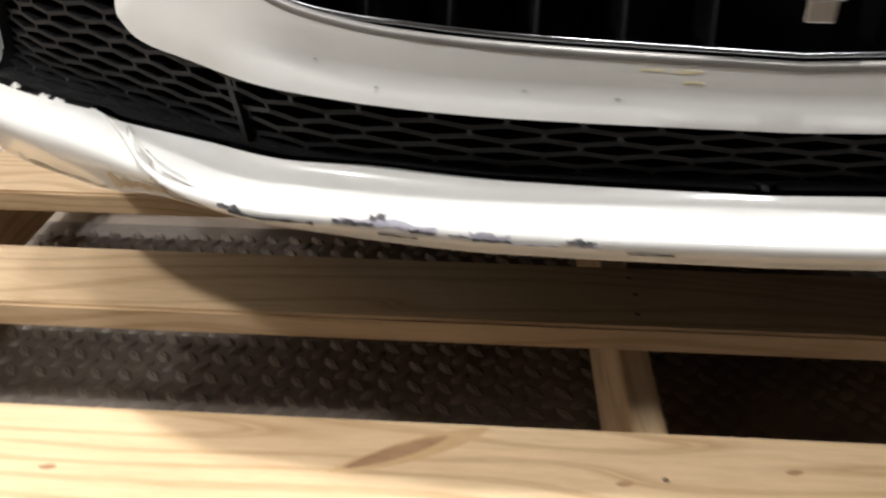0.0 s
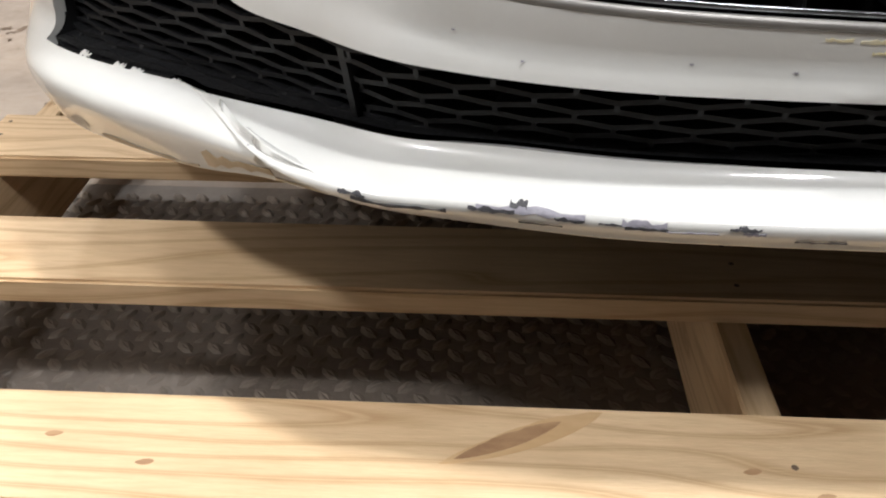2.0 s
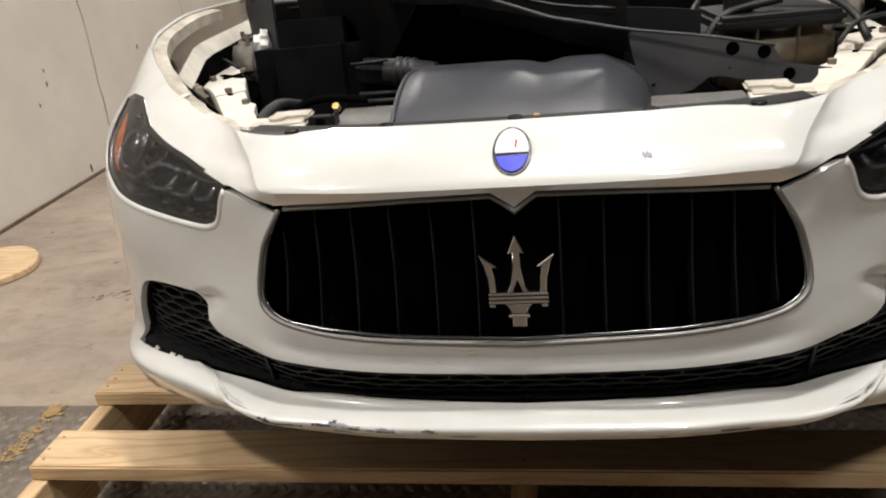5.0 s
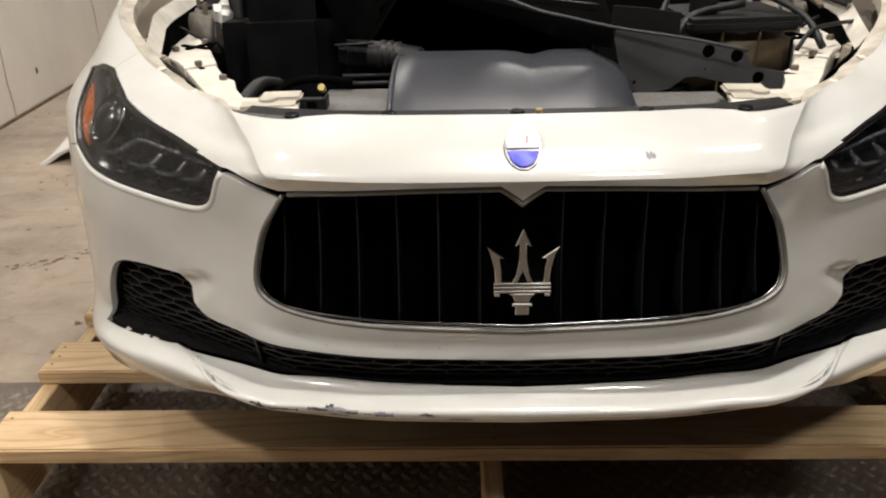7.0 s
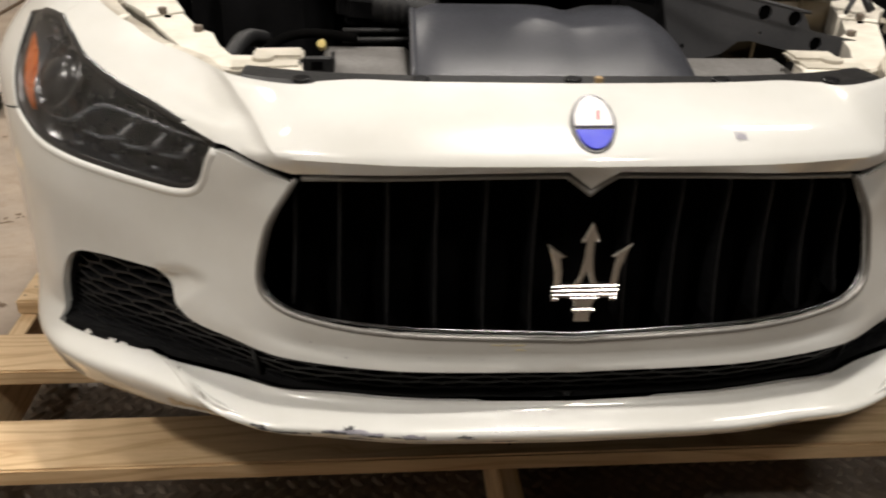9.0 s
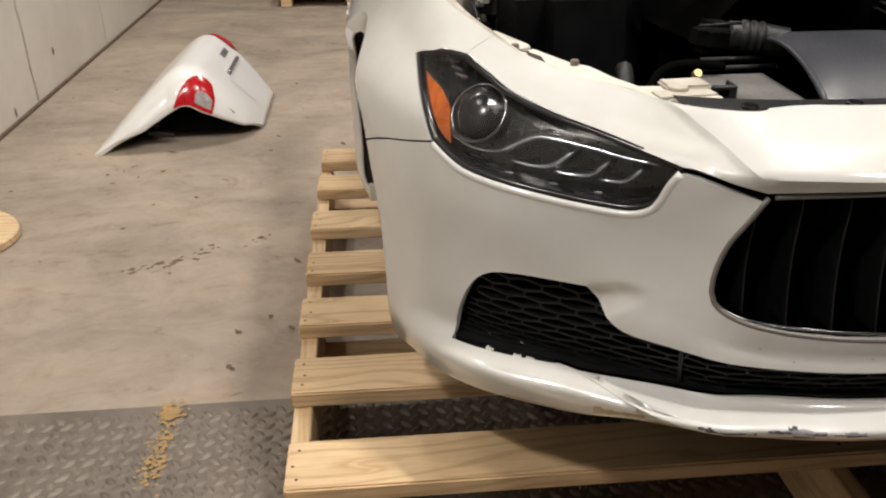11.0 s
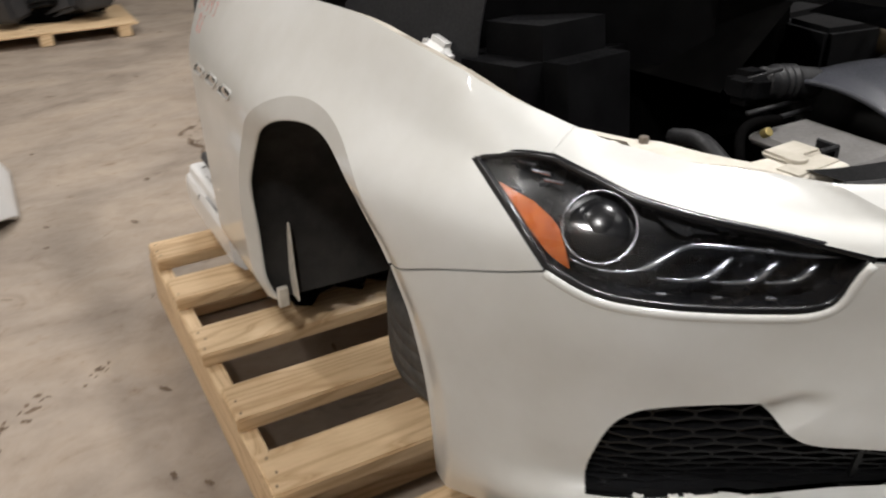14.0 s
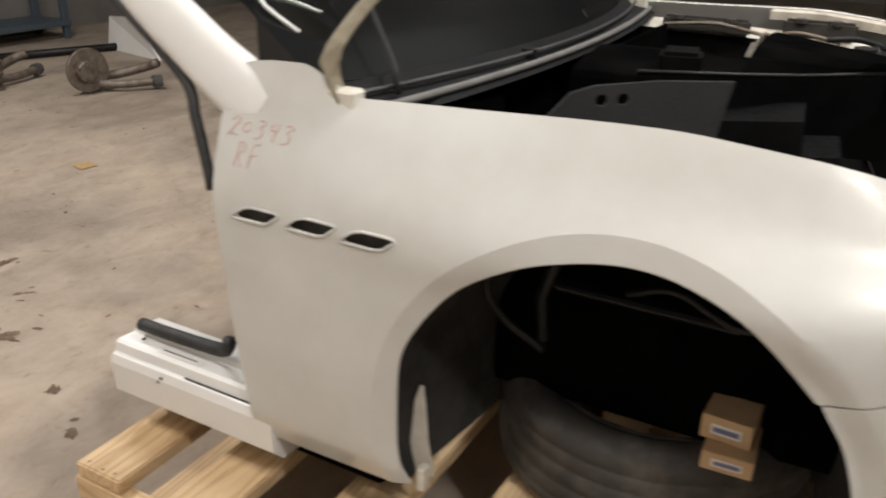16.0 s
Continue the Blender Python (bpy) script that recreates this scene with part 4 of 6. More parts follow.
HALO = mat("knot_halo", (.62, .42, .225), (.55, .36, .18), 50, .6, stretch=(.3, 1, 1))
KNOT = mat("knot_wood", (.30, .17, .09), (.45, .28, .145), 70, .6, stretch=(.3, 1, 1))
part("knot_halo", prism_bm(knot_ring(.088, .015, 2), .0006, pose(-.262, .026, .0191, 90, 0, 24)), HALO, front_board, "darker grain round the knot")
part("knot", prism_bm(knot_ring(.058, .009, 5), .0006, pose(-.276, .022, .0196, 90, 0, 26)), KNOT, front_board, "dark brown knot")
for x, y in ((-.72, .01), (-.62, -.02), (-.05, -.005), (.01, -.03), (.12, .02)):
    part("knot", prism_bm(knot_ring(.009, .0035, int(100 * abs(x))), .0008, pose(x, y, .0193, 90, 0, 8)), KNOT, front_board)
for y in (3.54, 4.884, 6.23, 2.2, .86):
    g = random.Random(int(y * 10))
    v = []
    for z in np.linspace(.0, 4.4, 45):
        off, w = g.uniform(-.012, .012) if y in (3.54, 4.884) else 0, g.uniform(.0015, .0045)
        v += [(-2.7285, y + off - w, z), (-2.7285, y + off + w, z)]
    ob = from_arrays("wall_joint", v, [(2 * i, 2 * i + 1, 2 * i + 3, 2 * i + 2) for i in range(44)], OIL, bpy.data.objects["wall_west"], "cracked upright joint")
g = random.Random(8)
for y, z, r in ((3.04, .67, .012), (3.035, .595, .014), (2.924, .503, .01), (3.232, .05, .02), (4.1, .62, .015), (5.6, .4, .03), (3.9, .2, .02)):
    v = [(-2.7287, y, z)] + [(-2.7287, y + r * math.cos(a) * g.uniform(.4, 1), z + 1.6 * r * math.sin(a) * g.uniform(.4, 1)) for a in np.linspace(0, 6.28, 10)[:-1]]
    from_arrays("wall_scuff", v, [(0, 1 + i, 1 + (i + 1) % 9) for i in range(9)], OIL, bpy.data.objects["wall_west"], "grey scuff")

# ---- engine bay ----


def flat_plate(name, outline, holes, depth, m, material, parent, label=""):
    """A flat plate with round holes, in the x-z plane of m."""
    loops = [np.asarray(outline, float)] + [np.array([(x + r * math.cos(a), z + r * math.sin(a)) for a in np.linspace(0, 2 * np.pi, 17)[:-1]]) for x, z, r in holes]
    pts, edges, k = np.vstack(loops), [], 0
    for q in loops:
        edges += [(k + i, k + (i + 1) % len(q)) for i in range(len(q))]
        k += len(q)
    v2, _, f2, *_ = delaunay_2d_cdt([Vector(p) for p in pts], edges, [], 0, 1e-6)
    v2 = np.array([tuple(p) for p in v2])
    mid = np.array([v2[list(f)].mean(0) for f in f2])
    keep = inside(mid, loops[0])
    for h in loops[1:]:
        keep &= ~inside(mid, h)
    v, f, _ = solid(np.column_stack([v2[:, 0], np.zeros(len(v2)), v2[:, 1]]), [tuple(f) for f, k in zip(f2, keep) if k], depth)
    v = np.array([tuple(m @ Vector(p)) for p in v])
    return from_arrays(name, v, f, material, parent, label)


def ribbon(name, pts, width, height, material, parent=None, label="", flange=.012):
    """A pressed sheet rail along the points, with a flange down each side."""
    p = rounded(pts, .03)
    d = np.gradient(p, axis=0)
    d[:, 2] = 0
    d /= np.linalg.norm(d, axis=1)[:, None]
    side = np.stack([-d[:, 1], d[:, 0], np.zeros(len(d))], 1)
    w = np.interp(np.linspace(0, 1, len(p)), np.linspace(0, 1, len(np.atleast_1d(width))), np.atleast_1d(width))[:, None] / 2
    z = np.array([0, 0, 1.0])
    rows = [p + side * w - z * height, p + side * w - z * .006, p + side * (w - .006), p - side * (w - .006), p - side * w - z * .006, p - side * w - z * height]
    v = np.stack(rows, 1).reshape(-1, 3)
    f = [(i * 6 + k, i * 6 + k + 1, (i + 1) * 6 + k + 1, (i + 1) * 6 + k) for i in range(len(p) - 1) for k in range(5)]
    f += [tuple(range(6)), tuple((len(p) - 1) * 6 + k for k in range(6))[::-1]]
    return from_arrays(name, v, f, material, parent, label)


def disc(name, at, radius, depth, material, parent=None, label="", turn=(0, 0, 0), sides=20, bevel=.001):
    bm = bmesh.new()
    bmesh.ops.create_cone(bm, cap_ends=True, segments=sides, radius1=radius, radius2=radius, depth=depth)
    if bevel:
        bmesh.ops.bevel(bm, geom=[e for e in bm.edges if abs(e.verts[0].co.z - e.verts[1].co.z) < 1e-6], offset=bevel, segments=1, affect="EDGES")
    bm.transform(pose(*at, *turn))
    return part(name, bm, material, parent, label)


def plate_up(name, outline, z, drop, sd, material, label="", parent=None):
    """A level pressed plate with its edges folded down."""
    n = len(outline)
    p = [(sd * x, y) for x, y in outline]
    cx, cy = sum(q[0] for q in p) / n, sum(q[1] for q in p) / n
    inner = [(x + (cx - x) * .03, y + (cy - y) * .03) for x, y in p]
    v = [(x, y, z) for x, y in inner] + [(x, y, z - .004) for x, y in p] + [(x, y, z - drop) for x, y in p]
    f = [tuple(range(n)), tuple(range(3 * n - 1, 2 * n - 1, -1))]
    for r in (0, 1):
        f += [(r * n + i, (r + 1) * n + i, (r + 1) * n + (i + 1) % n, r * n + (i + 1) % n) for i in range(n)]
    ob = from_arrays(name, v, f, material, parent, label)
    return ob


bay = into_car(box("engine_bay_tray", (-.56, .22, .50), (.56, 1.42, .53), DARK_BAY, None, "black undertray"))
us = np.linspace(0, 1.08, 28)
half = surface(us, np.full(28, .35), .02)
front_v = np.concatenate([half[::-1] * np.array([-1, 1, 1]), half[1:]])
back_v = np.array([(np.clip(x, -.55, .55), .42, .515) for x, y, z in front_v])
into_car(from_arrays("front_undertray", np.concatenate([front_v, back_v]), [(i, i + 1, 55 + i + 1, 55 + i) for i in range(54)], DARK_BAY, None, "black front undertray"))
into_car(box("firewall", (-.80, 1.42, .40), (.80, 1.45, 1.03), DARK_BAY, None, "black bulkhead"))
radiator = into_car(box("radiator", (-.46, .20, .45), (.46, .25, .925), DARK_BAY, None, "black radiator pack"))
for sd in (-1, 1):
    # pressed inner wing under the rim
    prof = ((.80, 1.03), (.775, 1.0), (.755, .93), (.66, .90), (.625, .86), (.62, .45))
    ys = np.linspace(.42, 1.42, 15)
    v = []
    for y in ys:
        push = np.interp(y, (.42, .55, .8, 1.42), (.17, .06, .0, -.02))
        lift = np.interp(y, (.42, .8, 1.42), (-.05, 0, .01))
        for x, z in prof:
            v.append((sd * (x - push * (1 if x > .7 else .3)), y, z + lift * (z > .8)))
    k = len(prof)
    f = [(i * k + j, i * k + j + 1, (i + 1) * k + j + 1, (i + 1) * k + j) for i in range(len(ys) - 1) for j in range(1)]
    wing = into_car(from_arrays("inner_wing", v, f, PANEL_WHITE, None, "dirty white inner wing", True))
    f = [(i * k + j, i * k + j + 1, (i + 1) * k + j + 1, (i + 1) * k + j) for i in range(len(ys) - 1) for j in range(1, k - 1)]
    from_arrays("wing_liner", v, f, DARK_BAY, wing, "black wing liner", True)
    rail = into_car(plate_up("rad_support_arm", [(.664, .553), (.612, .592), (.565, .483), (.536, .452), (.514, .378), (.486, .317), (.39, .313), (.372, .245), (.425, .229), (.498, .261), (.561, .345), (.60, .42)], .952, .05, sd, PANEL_WHITE, "white pressed support rail"))
    upper = plate_up("rail_head", [(.612, .603), (.670, .563), (.705, .62), (.775, .70), (.805, .80), (.82, .92), (.765, .955), (.705, .83), (.655, .72)], .956, .055, sd, PANEL_WHITE, "white pressed head of the rail", rail)
    for a, b, w, d, turn in ((.70, .755, .085, .012, 30), (.70, .755, .014, .055, 30), (.675, .79, .022, .022, 10)):
        part("slot", box_bm((w, d, .006), pose(sd * a, b, .957, 0, 0, sd * turn), .001), DARK_BAY, upper)
    for a, b, z in ((.645, .585, .957), (.69, .80, .961), (.56, .46, .956), (.735, .72, .961)):
        disc("rail_bolt", (sd * a, b, z), .008, .012, STEEL, upper, sides=6)
    part("rail_slot", box_bm((.012, .004, .006), pose(sd * .63, .555, .953), .001), DARK_BAY, rail)
    # apron between the rail and the wing, with its brackets
    rows = []
    for y in np.linspace(.60, 1.40, 12):
        out = float(np.interp(y, OUT[:, 1], OUT[:, 0])) - np.interp(y, (.6, .8, 1.4), (.19, .165, .17))
        inn = np.interp(y, (.6, .8, .95, 1.4), (.70, .78, .80, .76))
        rows.append([(sd * out, y, .985), (sd * (out - .012), y, .955), (sd * (.5 * out + .5 * inn), y, .945), (sd * min(inn, out - .02), y, .942), (sd * min(inn, out - .02), y, .936)])
    v = [p for r in rows for p in r]
    # The right apron takes a darker colour than the left one.
    apron = into_car(from_arrays("apron", v, [(i * 5 + j, i * 5 + j + 1, (i + 1) * 5 + j + 1, (i + 1) * 5 + j) for i in range(11) for j in range(4)], DIRTY if sd == -1 else DIRTY_WHITE, None, "apron panel"))
    part("bracket", box_bm((.05, .035, .055), pose(sd * .735, .60, .945, 8, 0, sd * 35), .006, 2), DIRTY_WHITE, apron, "folded bracket")
    part("bracket_slot", box_bm((.008, .004, .022), pose(sd * .742, .583, .955, 8, 0, sd * 35), .002), DARK_BAY, apron)
    for a, b in ((.79, .72), (.805, .76), (.80, .66), (.815, .82)):
        part("clip_step", box_bm((.045, .016, .014), pose(sd * a, b, .972, 0, sd * 10, sd * 20), .003), PANEL_WHITE, apron)
    bm = bmesh.new()
    bmesh.ops.create_cone(bm, cap_ends=True, segments=28, radius1=.085, radius2=.05, depth=.11)
    bmesh.ops.bevel(bm, geom=[e for e in bm.edges if abs(e.verts[0].co.z - e.verts[1].co.z) < 1e-6], offset=.012, segments=3, affect="EDGES")
    bm.transform(pose(sd * .72, .98, .955))
    tower = into_car(part("strut_tower", bm, DIRTY, None, "grimy grey strut tower", True))
    disc("tower_cap", (sd * .72, .98, 1.012), .03, .012, BLACK_PLASTIC, tower)
    for a in range(3):
        disc("tower_stud", (sd * .72 + .04 * math.cos(a * 2.1 + .5), .98 + .04 * math.sin(a * 2.1 + .5), 1.015), .006, .03, STEEL, tower, sides=6)
    for pts in ([(.70, .88, .93), (.74, .86, .97), (.79, .9, .98), (.83, .96, .97)], [(.66, .90, .90), (.68, .86, .95), (.69, .92, 1.0)]):
        tube("brake_hose", rounded([(sd * x, y, z) for x, y, z in pts], .015), .004, DUCT_BLACK, tower)
    plate_l = into_car(part("support_plate", box_bm((.105, .045, .014), pose(sd * .43, .268, .948, 0, 0, -sd * 6), .005, 2), DULL_CREAM, None, "dull cream mounting plate"))
    part("plate_layer", box_bm((.075, .05, .01), pose(sd * .415, .31, .955, 0, 0, -sd * 4), .004, 2), DULL_CREAM, plate_l)
    disc("plate_boss", (sd * .435, .285, .957), .016, .008, DULL_CREAM, plate_l)
    # Near-black sheet standing in for the shade beside the rail.
    into_car(plate_up("gap_shade", [(.42, .16), (.40, .33), (.55, .50), (.68, .66), (.80, .66), (.70, .40), (.56, .24)], .895, .01, sd, DARK_BAY, "near-black sheet for the shaded hollow beside the rail"))
    # wheel arch liner
    edge = np.vstack([line_on_skin(ARCH_REAR, .005, 1, .03), line_on_skin(ARCH_FRONT[::-1], .010, 1, .03)])
    v = []
    for x, y, z in edge:
        for depth, pull in ((0, 0), (.012, -.012), (.06, -.012), (.21, .02), (.38, .05)):
            r = math.hypot(y - .9, z - .54)
            v.append((sd * (x - depth), y + (.9 - y) * pull / r, z + (.54 - z) * pull / r))
    f = [(i * 5 + j, i * 5 + j + 1, (i + 1) * 5 + j + 1, (i + 1) * 5 + j) for i in range(len(edge) - 1) for j in range(4)]
    liner = into_car(from_arrays("wheel_arch_liner", v, f, LINER, None, "black wheel arch liner", True))
    box("inner_panel", (sd * .56 - .01, .50, .50), (sd * .56 + .01, 1.32, .86), LINER, liner, bevel=0)
    tube("hose", [(sd * .7, 1.05, .86), (sd * .72, 1.08, .8), (sd * .68, 1.12, .7), (sd * .7, 1.1, .62)], .012, DUCT_BLACK, liner, "black brake hose")
    tube("hose", rounded([(sd * .64, .7, .84), (sd * .66, .86, .82), (sd * .64, 1.0, .85), (sd * .66, 1.06, .87)], .02), .014, LINER, liner)
    box("link_arm", (sd * .66 - .02, .75, .72), (sd * .66 + .02, 1.1, .735), DUCT_BLACK, liner, bevel=.006)
    tube("hose", rounded([(sd * .74, 1.17, .84), (sd * .76, 1.20, .74), (sd * .73, 1.17, .66), (sd * .70, 1.10, .60)], .02), .009, DUCT_BLACK, liner)
    tube("cable", rounded([(sd * .72, .62, .80), (sd * .75, .74, .77), (sd * .73, .86, .80), (sd * .70, .95, .76)], .02), .006, DUCT_BLACK, liner)
    disc("liner_plug", (sd * .574, .98, .76), .03, .02, DUCT_BLACK, liner, turn=(0, 90, 0))
    box("liner_rib", (sd * .575 - .008, .62, .60), (sd * .575 + .008, .66, .84), DUCT_BLACK, liner, bevel=.004)
    box("liner_rib", (sd * .575 - .008, 1.12, .56), (sd * .575 + .008, 1.15, .84), DUCT_BLACK, liner, bevel=.004)
    flap = np.array([(.893, 1.232, .37), (.893, 1.286, .37), (.891, 1.288, .43), (.888, 1.280, .53), (.888, 1.268, .565), (.888, 1.262, .565), (.889, 1.256, .52), (.891, 1.248, .44)]) * np.array([sd, 1, 1])
    flap = np.concatenate([flap, flap + np.array([-sd * .004, 0, 0])])
    into_car(from_arrays("liner_flap", flap, [tuple(range(8)), tuple(range(15, 7, -1))] + [(i, i + 8, (i + 1) % 8 + 8, (i + 1) % 8) for i in range(8)], PANEL_WHITE, None, "white tapered liner flange"))
    into_car(box("liner_bracket", (sd * .928 - .013, 1.228, .366), (sd * .928 + .013, 1.245, .418), PANEL_WHITE, None, "white bracket", .003))
    into_car(box("sub_rail", (sd * .80 - .06, 1.40, .292), (sd * .80 + .06, 2.04, .40), DARK_BAY, None, "black floor rail", .01))
    into_car(box("sub_foot", (sd * .5 - .06, 1.62, .2385), (sd * .5 + .06, 1.76, .2615), DARK_BAY, None, "black support block", .01))
    ss = np.linspace(.54, 1.62, 33)
    low = np.array([0, 0, .006])
    flange_v = np.concatenate([surface(ss, np.full(33, 8.0), .002) - low, surface(ss, np.full(33, 8.0), np.interp(ss, (.54, .6, .95, 1.05), (.005, .032, .036, .03))) - np.interp(ss, (.54, .95, 1.1), (1.0, 3.0, 2.0))[:, None] * low, surface(ss, np.full(33, 8.0), np.interp(ss, (.54, .6, .95, 1.05), (.006, .034, .038, .032))) - 6 * low]) * np.array([sd, 1, 1])
    flange = into_car(from_arrays("wing_flange", flange_v, [(r * 33 + i, r * 33 + i + 1, (r + 1) * 33 + i + 1, (r + 1) * 33 + i) for r in (0, 1) for i in range(32)], DIRTY_WHITE, None, "dirty white inner wing flange"))
    for s0 in (.68, .86):
        p = surface(np.array([s0]), np.array([8.0]), .016)[0]
        box("flange_clip", (sd * p[0] - .007, p[1] - .011, p[2] - .012), (sd * p[0] + .007, p[1] + .011, p[2] - .007), PANEL_WHITE, flange, bevel=.002)
    # sill stub with door seal
    sill_prof = [(.958, .33), (.962, .405), (.956, .425), (.948, .430), (.944, .452), (.936, .458), (.90, .462), (.895, .472), (.84, .474), (.84, .295), (.93, .30)]
    sill_y = (1.58, 2.02)
    v = [(sd * x, y + (.03 * (x - .84) / .1 if y > 2 else 0), z) for y in sill_y for x, z in sill_prof]
    n = len(sill_prof)
    sill = into_car(from_arrays("sill", v, [(i, (i + 1) % n, n + (i + 1) % n, n + i) for i in range(n)] + [tuple(range(n))[::-1], tuple(range(n, 2 * n))], PANEL_WHITE if sd == 1 else CLEAN_WHITE, None, "cut white door sill"))
    tube("door_seal", rounded([(sd * .899, 2.01, .488), (sd * .902, 1.90, .491), (sd * .905, 1.78, .498), (sd * .908, 1.74, .507), (sd * .911, 1.725, .535)], .02), .0155, SEAL, sill, "black foam door seal", sides=12)
    part("sill_label", box_bm((.022, .13, .0012), pose(sd * .9245, 1.86, .4608, 0, sd * 5, 0), 0), LABEL_WHITE, sill, "white paper label")
    part("sill_print", box_bm((.003, .10, .0012), pose(sd * .925, 1.865, .4618, 0, sd * 5, 0), 0), DIRTY, sill)
    tube("sill_seam", [(sd * .951, 1.83, .4295), (sd * .951, 1.60, .4295)], .0022, SEAL, sill)
    for y, z in ((1.905, .40), (1.895, .412), (1.99, .455)):
        disc("sill_plug", (sd * .961, y, z) if z < .45 else (sd * .915, y, .4625), .004, .004, SEAL, sill, turn=(0, 90 if z < .45 else 0, 0), sides=10)
    # pillar and its seal
    pc = np.array([(sd * .878, 1.60, 1.04), (sd * .872, 1.72, 1.107), (sd * .868, 1.80, 1.16), (sd * .86, 1.88, 1.21), (sd * .82, 2.10, 1.345)])
    pc = rounded(pc, .03)
    d = np.gradient(pc, axis=0)
    d /= np.linalg.norm(d, axis=1)[:, None]
    a = np.cross(d, [sd * 1.0, 0, .25])
    a /= np.linalg.norm(a, axis=1)[:, None]
    b = np.cross(a, d)
    w = np.interp(np.arange(len(pc)), (0, 3, 7, len(pc)), (.055, .062, .057, .052))[:, None]
    th = np.linspace(0, 2 * np.pi, 17)[:-1]
    v = (pc[:, None] + w[:, None] * np.sign(np.cos(th))[None, :, None] * np.abs(np.cos(th))[None, :, None] ** .6 * a[:, None] + .03 * np.sin(th)[None, :, None] * b[:, None]).reshape(-1, 3)
    f = [(i * 16 + k, i * 16 + (k + 1) % 16, (i + 1) * 16 + (k + 1) % 16, (i + 1) * 16 + k) for i in range(len(pc) - 1) for k in range(16)]
    pillar = into_car(from_arrays("windscreen_pillar", v, f, CLEAN_WHITE if sd == -1 else PAINT, None, "white windscreen pillar", True))
    tube("pillar_seal", rounded([(sd * .85, 2.10, 1.285), (sd * .872, 1.95, 1.19), (sd * .885, 1.80, 1.078), (sd * .90, 1.765, 1.01), (sd * .915, 1.735, .94), (sd * .925, 1.715, .88)], .02), .011, SEAL, pillar, "black door seal")
    hinge = into_car(ribbon("bonnet_hinge", [(sd * .865, 1.44, 1.085), (sd * .862, 1.47, 1.15), (sd * .81, 1.47, 1.20), (sd * .72, 1.46, 1.26)], .035, .012, BEIGE, None, "tan bonnet hinge arm"))
    into_car(box("hinge_base", (sd * .86 - .02, 1.41, 1.05), (sd * .86 + .02, 1.47, 1.10), PANEL_WHITE, None, "white hinge base", .005))

pan = [(-.86, 2.03), (-.86, 1.385), (-.82, 1.36), (-.78, 1.41), (-.73, 1.425), (-.67, 1.37), (-.64, 1.42), (-.60, 1.385), (-.5, 1.37), (.5, 1.18), (.60, 1.25), (.66, 1.22), (.72, 1.30), (.80, 1.28), (.86, 1.34), (.86, 2.03)]
into_car(part("floor_pan", prism_bm([(x, -y) for x, y in pan], .028, Matrix(((1, 0, 0, 0), (0, 0, -1, 0), (0, 1, 0, .276), (0, 0, 0, 1))), .004), DARK_BAY, None, "torn black floor pan"))

# windscreen, scuttle and dash
gx = np.linspace(-.86, .86, 21)
gv = np.linspace(0, 1, 9)
v, f = [], []
for t in gv:
    for x in gx:
        c = 1 - (x / .86) ** 2
        v.append((x * (1 - .16 * t), 1.50 - .13 * c + t * .62, 1.105 - .02 * c + t * .36))
f = [(i * 21 + j, i * 21 + j + 1, (i + 1) * 21 + j + 1, (i + 1) * 21 + j) for i in range(8) for j in range(20)]
screen = into_car(from_arrays("windscreen", v, f, WINDOW_GLASS, None, "tinted windscreen with black edge band", True))
screen.visible_shadow = False
v = [(x * (1 - .16 * t), 1.50 - .13 * (1 - (x / .86) ** 2) + t * .62, 1.10 - .02 * (1 - (x / .86) ** 2) + t * .36) for t in (0, .16) for x in gx]
from_arrays("edge_band", v, [(j, j + 1, 22 + j, 21 + j) for j in range(20)], GLOSS_BLACK, screen, "black printed band")
for sd in (-1, 1):
    v = [(sd * .86 * (1 - .16 * t) - sd * e, 1.50 + t * .62 - .13 * (1 - ((.86 - e) / .86) ** 2), 1.10 + t * .36) for t in (0, .5, 1) for e in (0, .06)]
    from_arrays("edge_band", v, [(0, 1, 3, 2), (2, 3, 5, 4)], GLOSS_BLACK, screen)
v = []
for x in gx:
    c = 1 - (x / .86) ** 2
    v += [(x, 1.38 - .07 * c, 1.045), (x, 1.41 - .08 * c, 1.062), (x, 1.46 - .11 * c, 1.068), (x, 1.50 - .13 * c, 1.095)]
scuttle = into_car(from_arrays("scuttle", v, [(i * 4 + j, i * 4 + j + 1, (i + 1) * 4 + j + 1, (i + 1) * 4 + j) for i in range(20) for j in range(3)], COVER, None, "black scuttle panel", False))
tube("scuttle_edge", [(x, 1.40 - .08 * (1 - (x / .86) ** 2), 1.064) for x in gx], .008, SHROUD, scuttle, "worn grey edge of the scuttle")
tube("scuttle_edge", [(x, 1.455 - .115 * (1 - (x / .86) ** 2), 1.082) for x in gx], .005, DARK_GREY, scuttle)
tube("wiper_arm", [(-.75, 1.40, 1.075), (-.72, 1.43, 1.12), (-.64, 1.53, 1.20), (-.55, 1.66, 1.28)], .006, BLACK_PLASTIC, screen, "black wiper arm")
disc("wiper_boss", (-.25, 1.36, 1.075), .018, .03, BLACK_PLASTIC, scuttle)
tube("wire_loop", rounded([(-.78, 1.60, 1.17), (-.80, 1.66, 1.215), (-.76, 1.70, 1.235), (-.70, 1.67, 1.21), (-.66, 1.64, 1.19)], .01), .004, CLEAN_WHITE, screen, "white wire loop")
into_car(box("dash", (-.74, 1.46, .80), (.74, 1.70, 1.06), DARK_BAY, None, "black dashboard remains", .04))
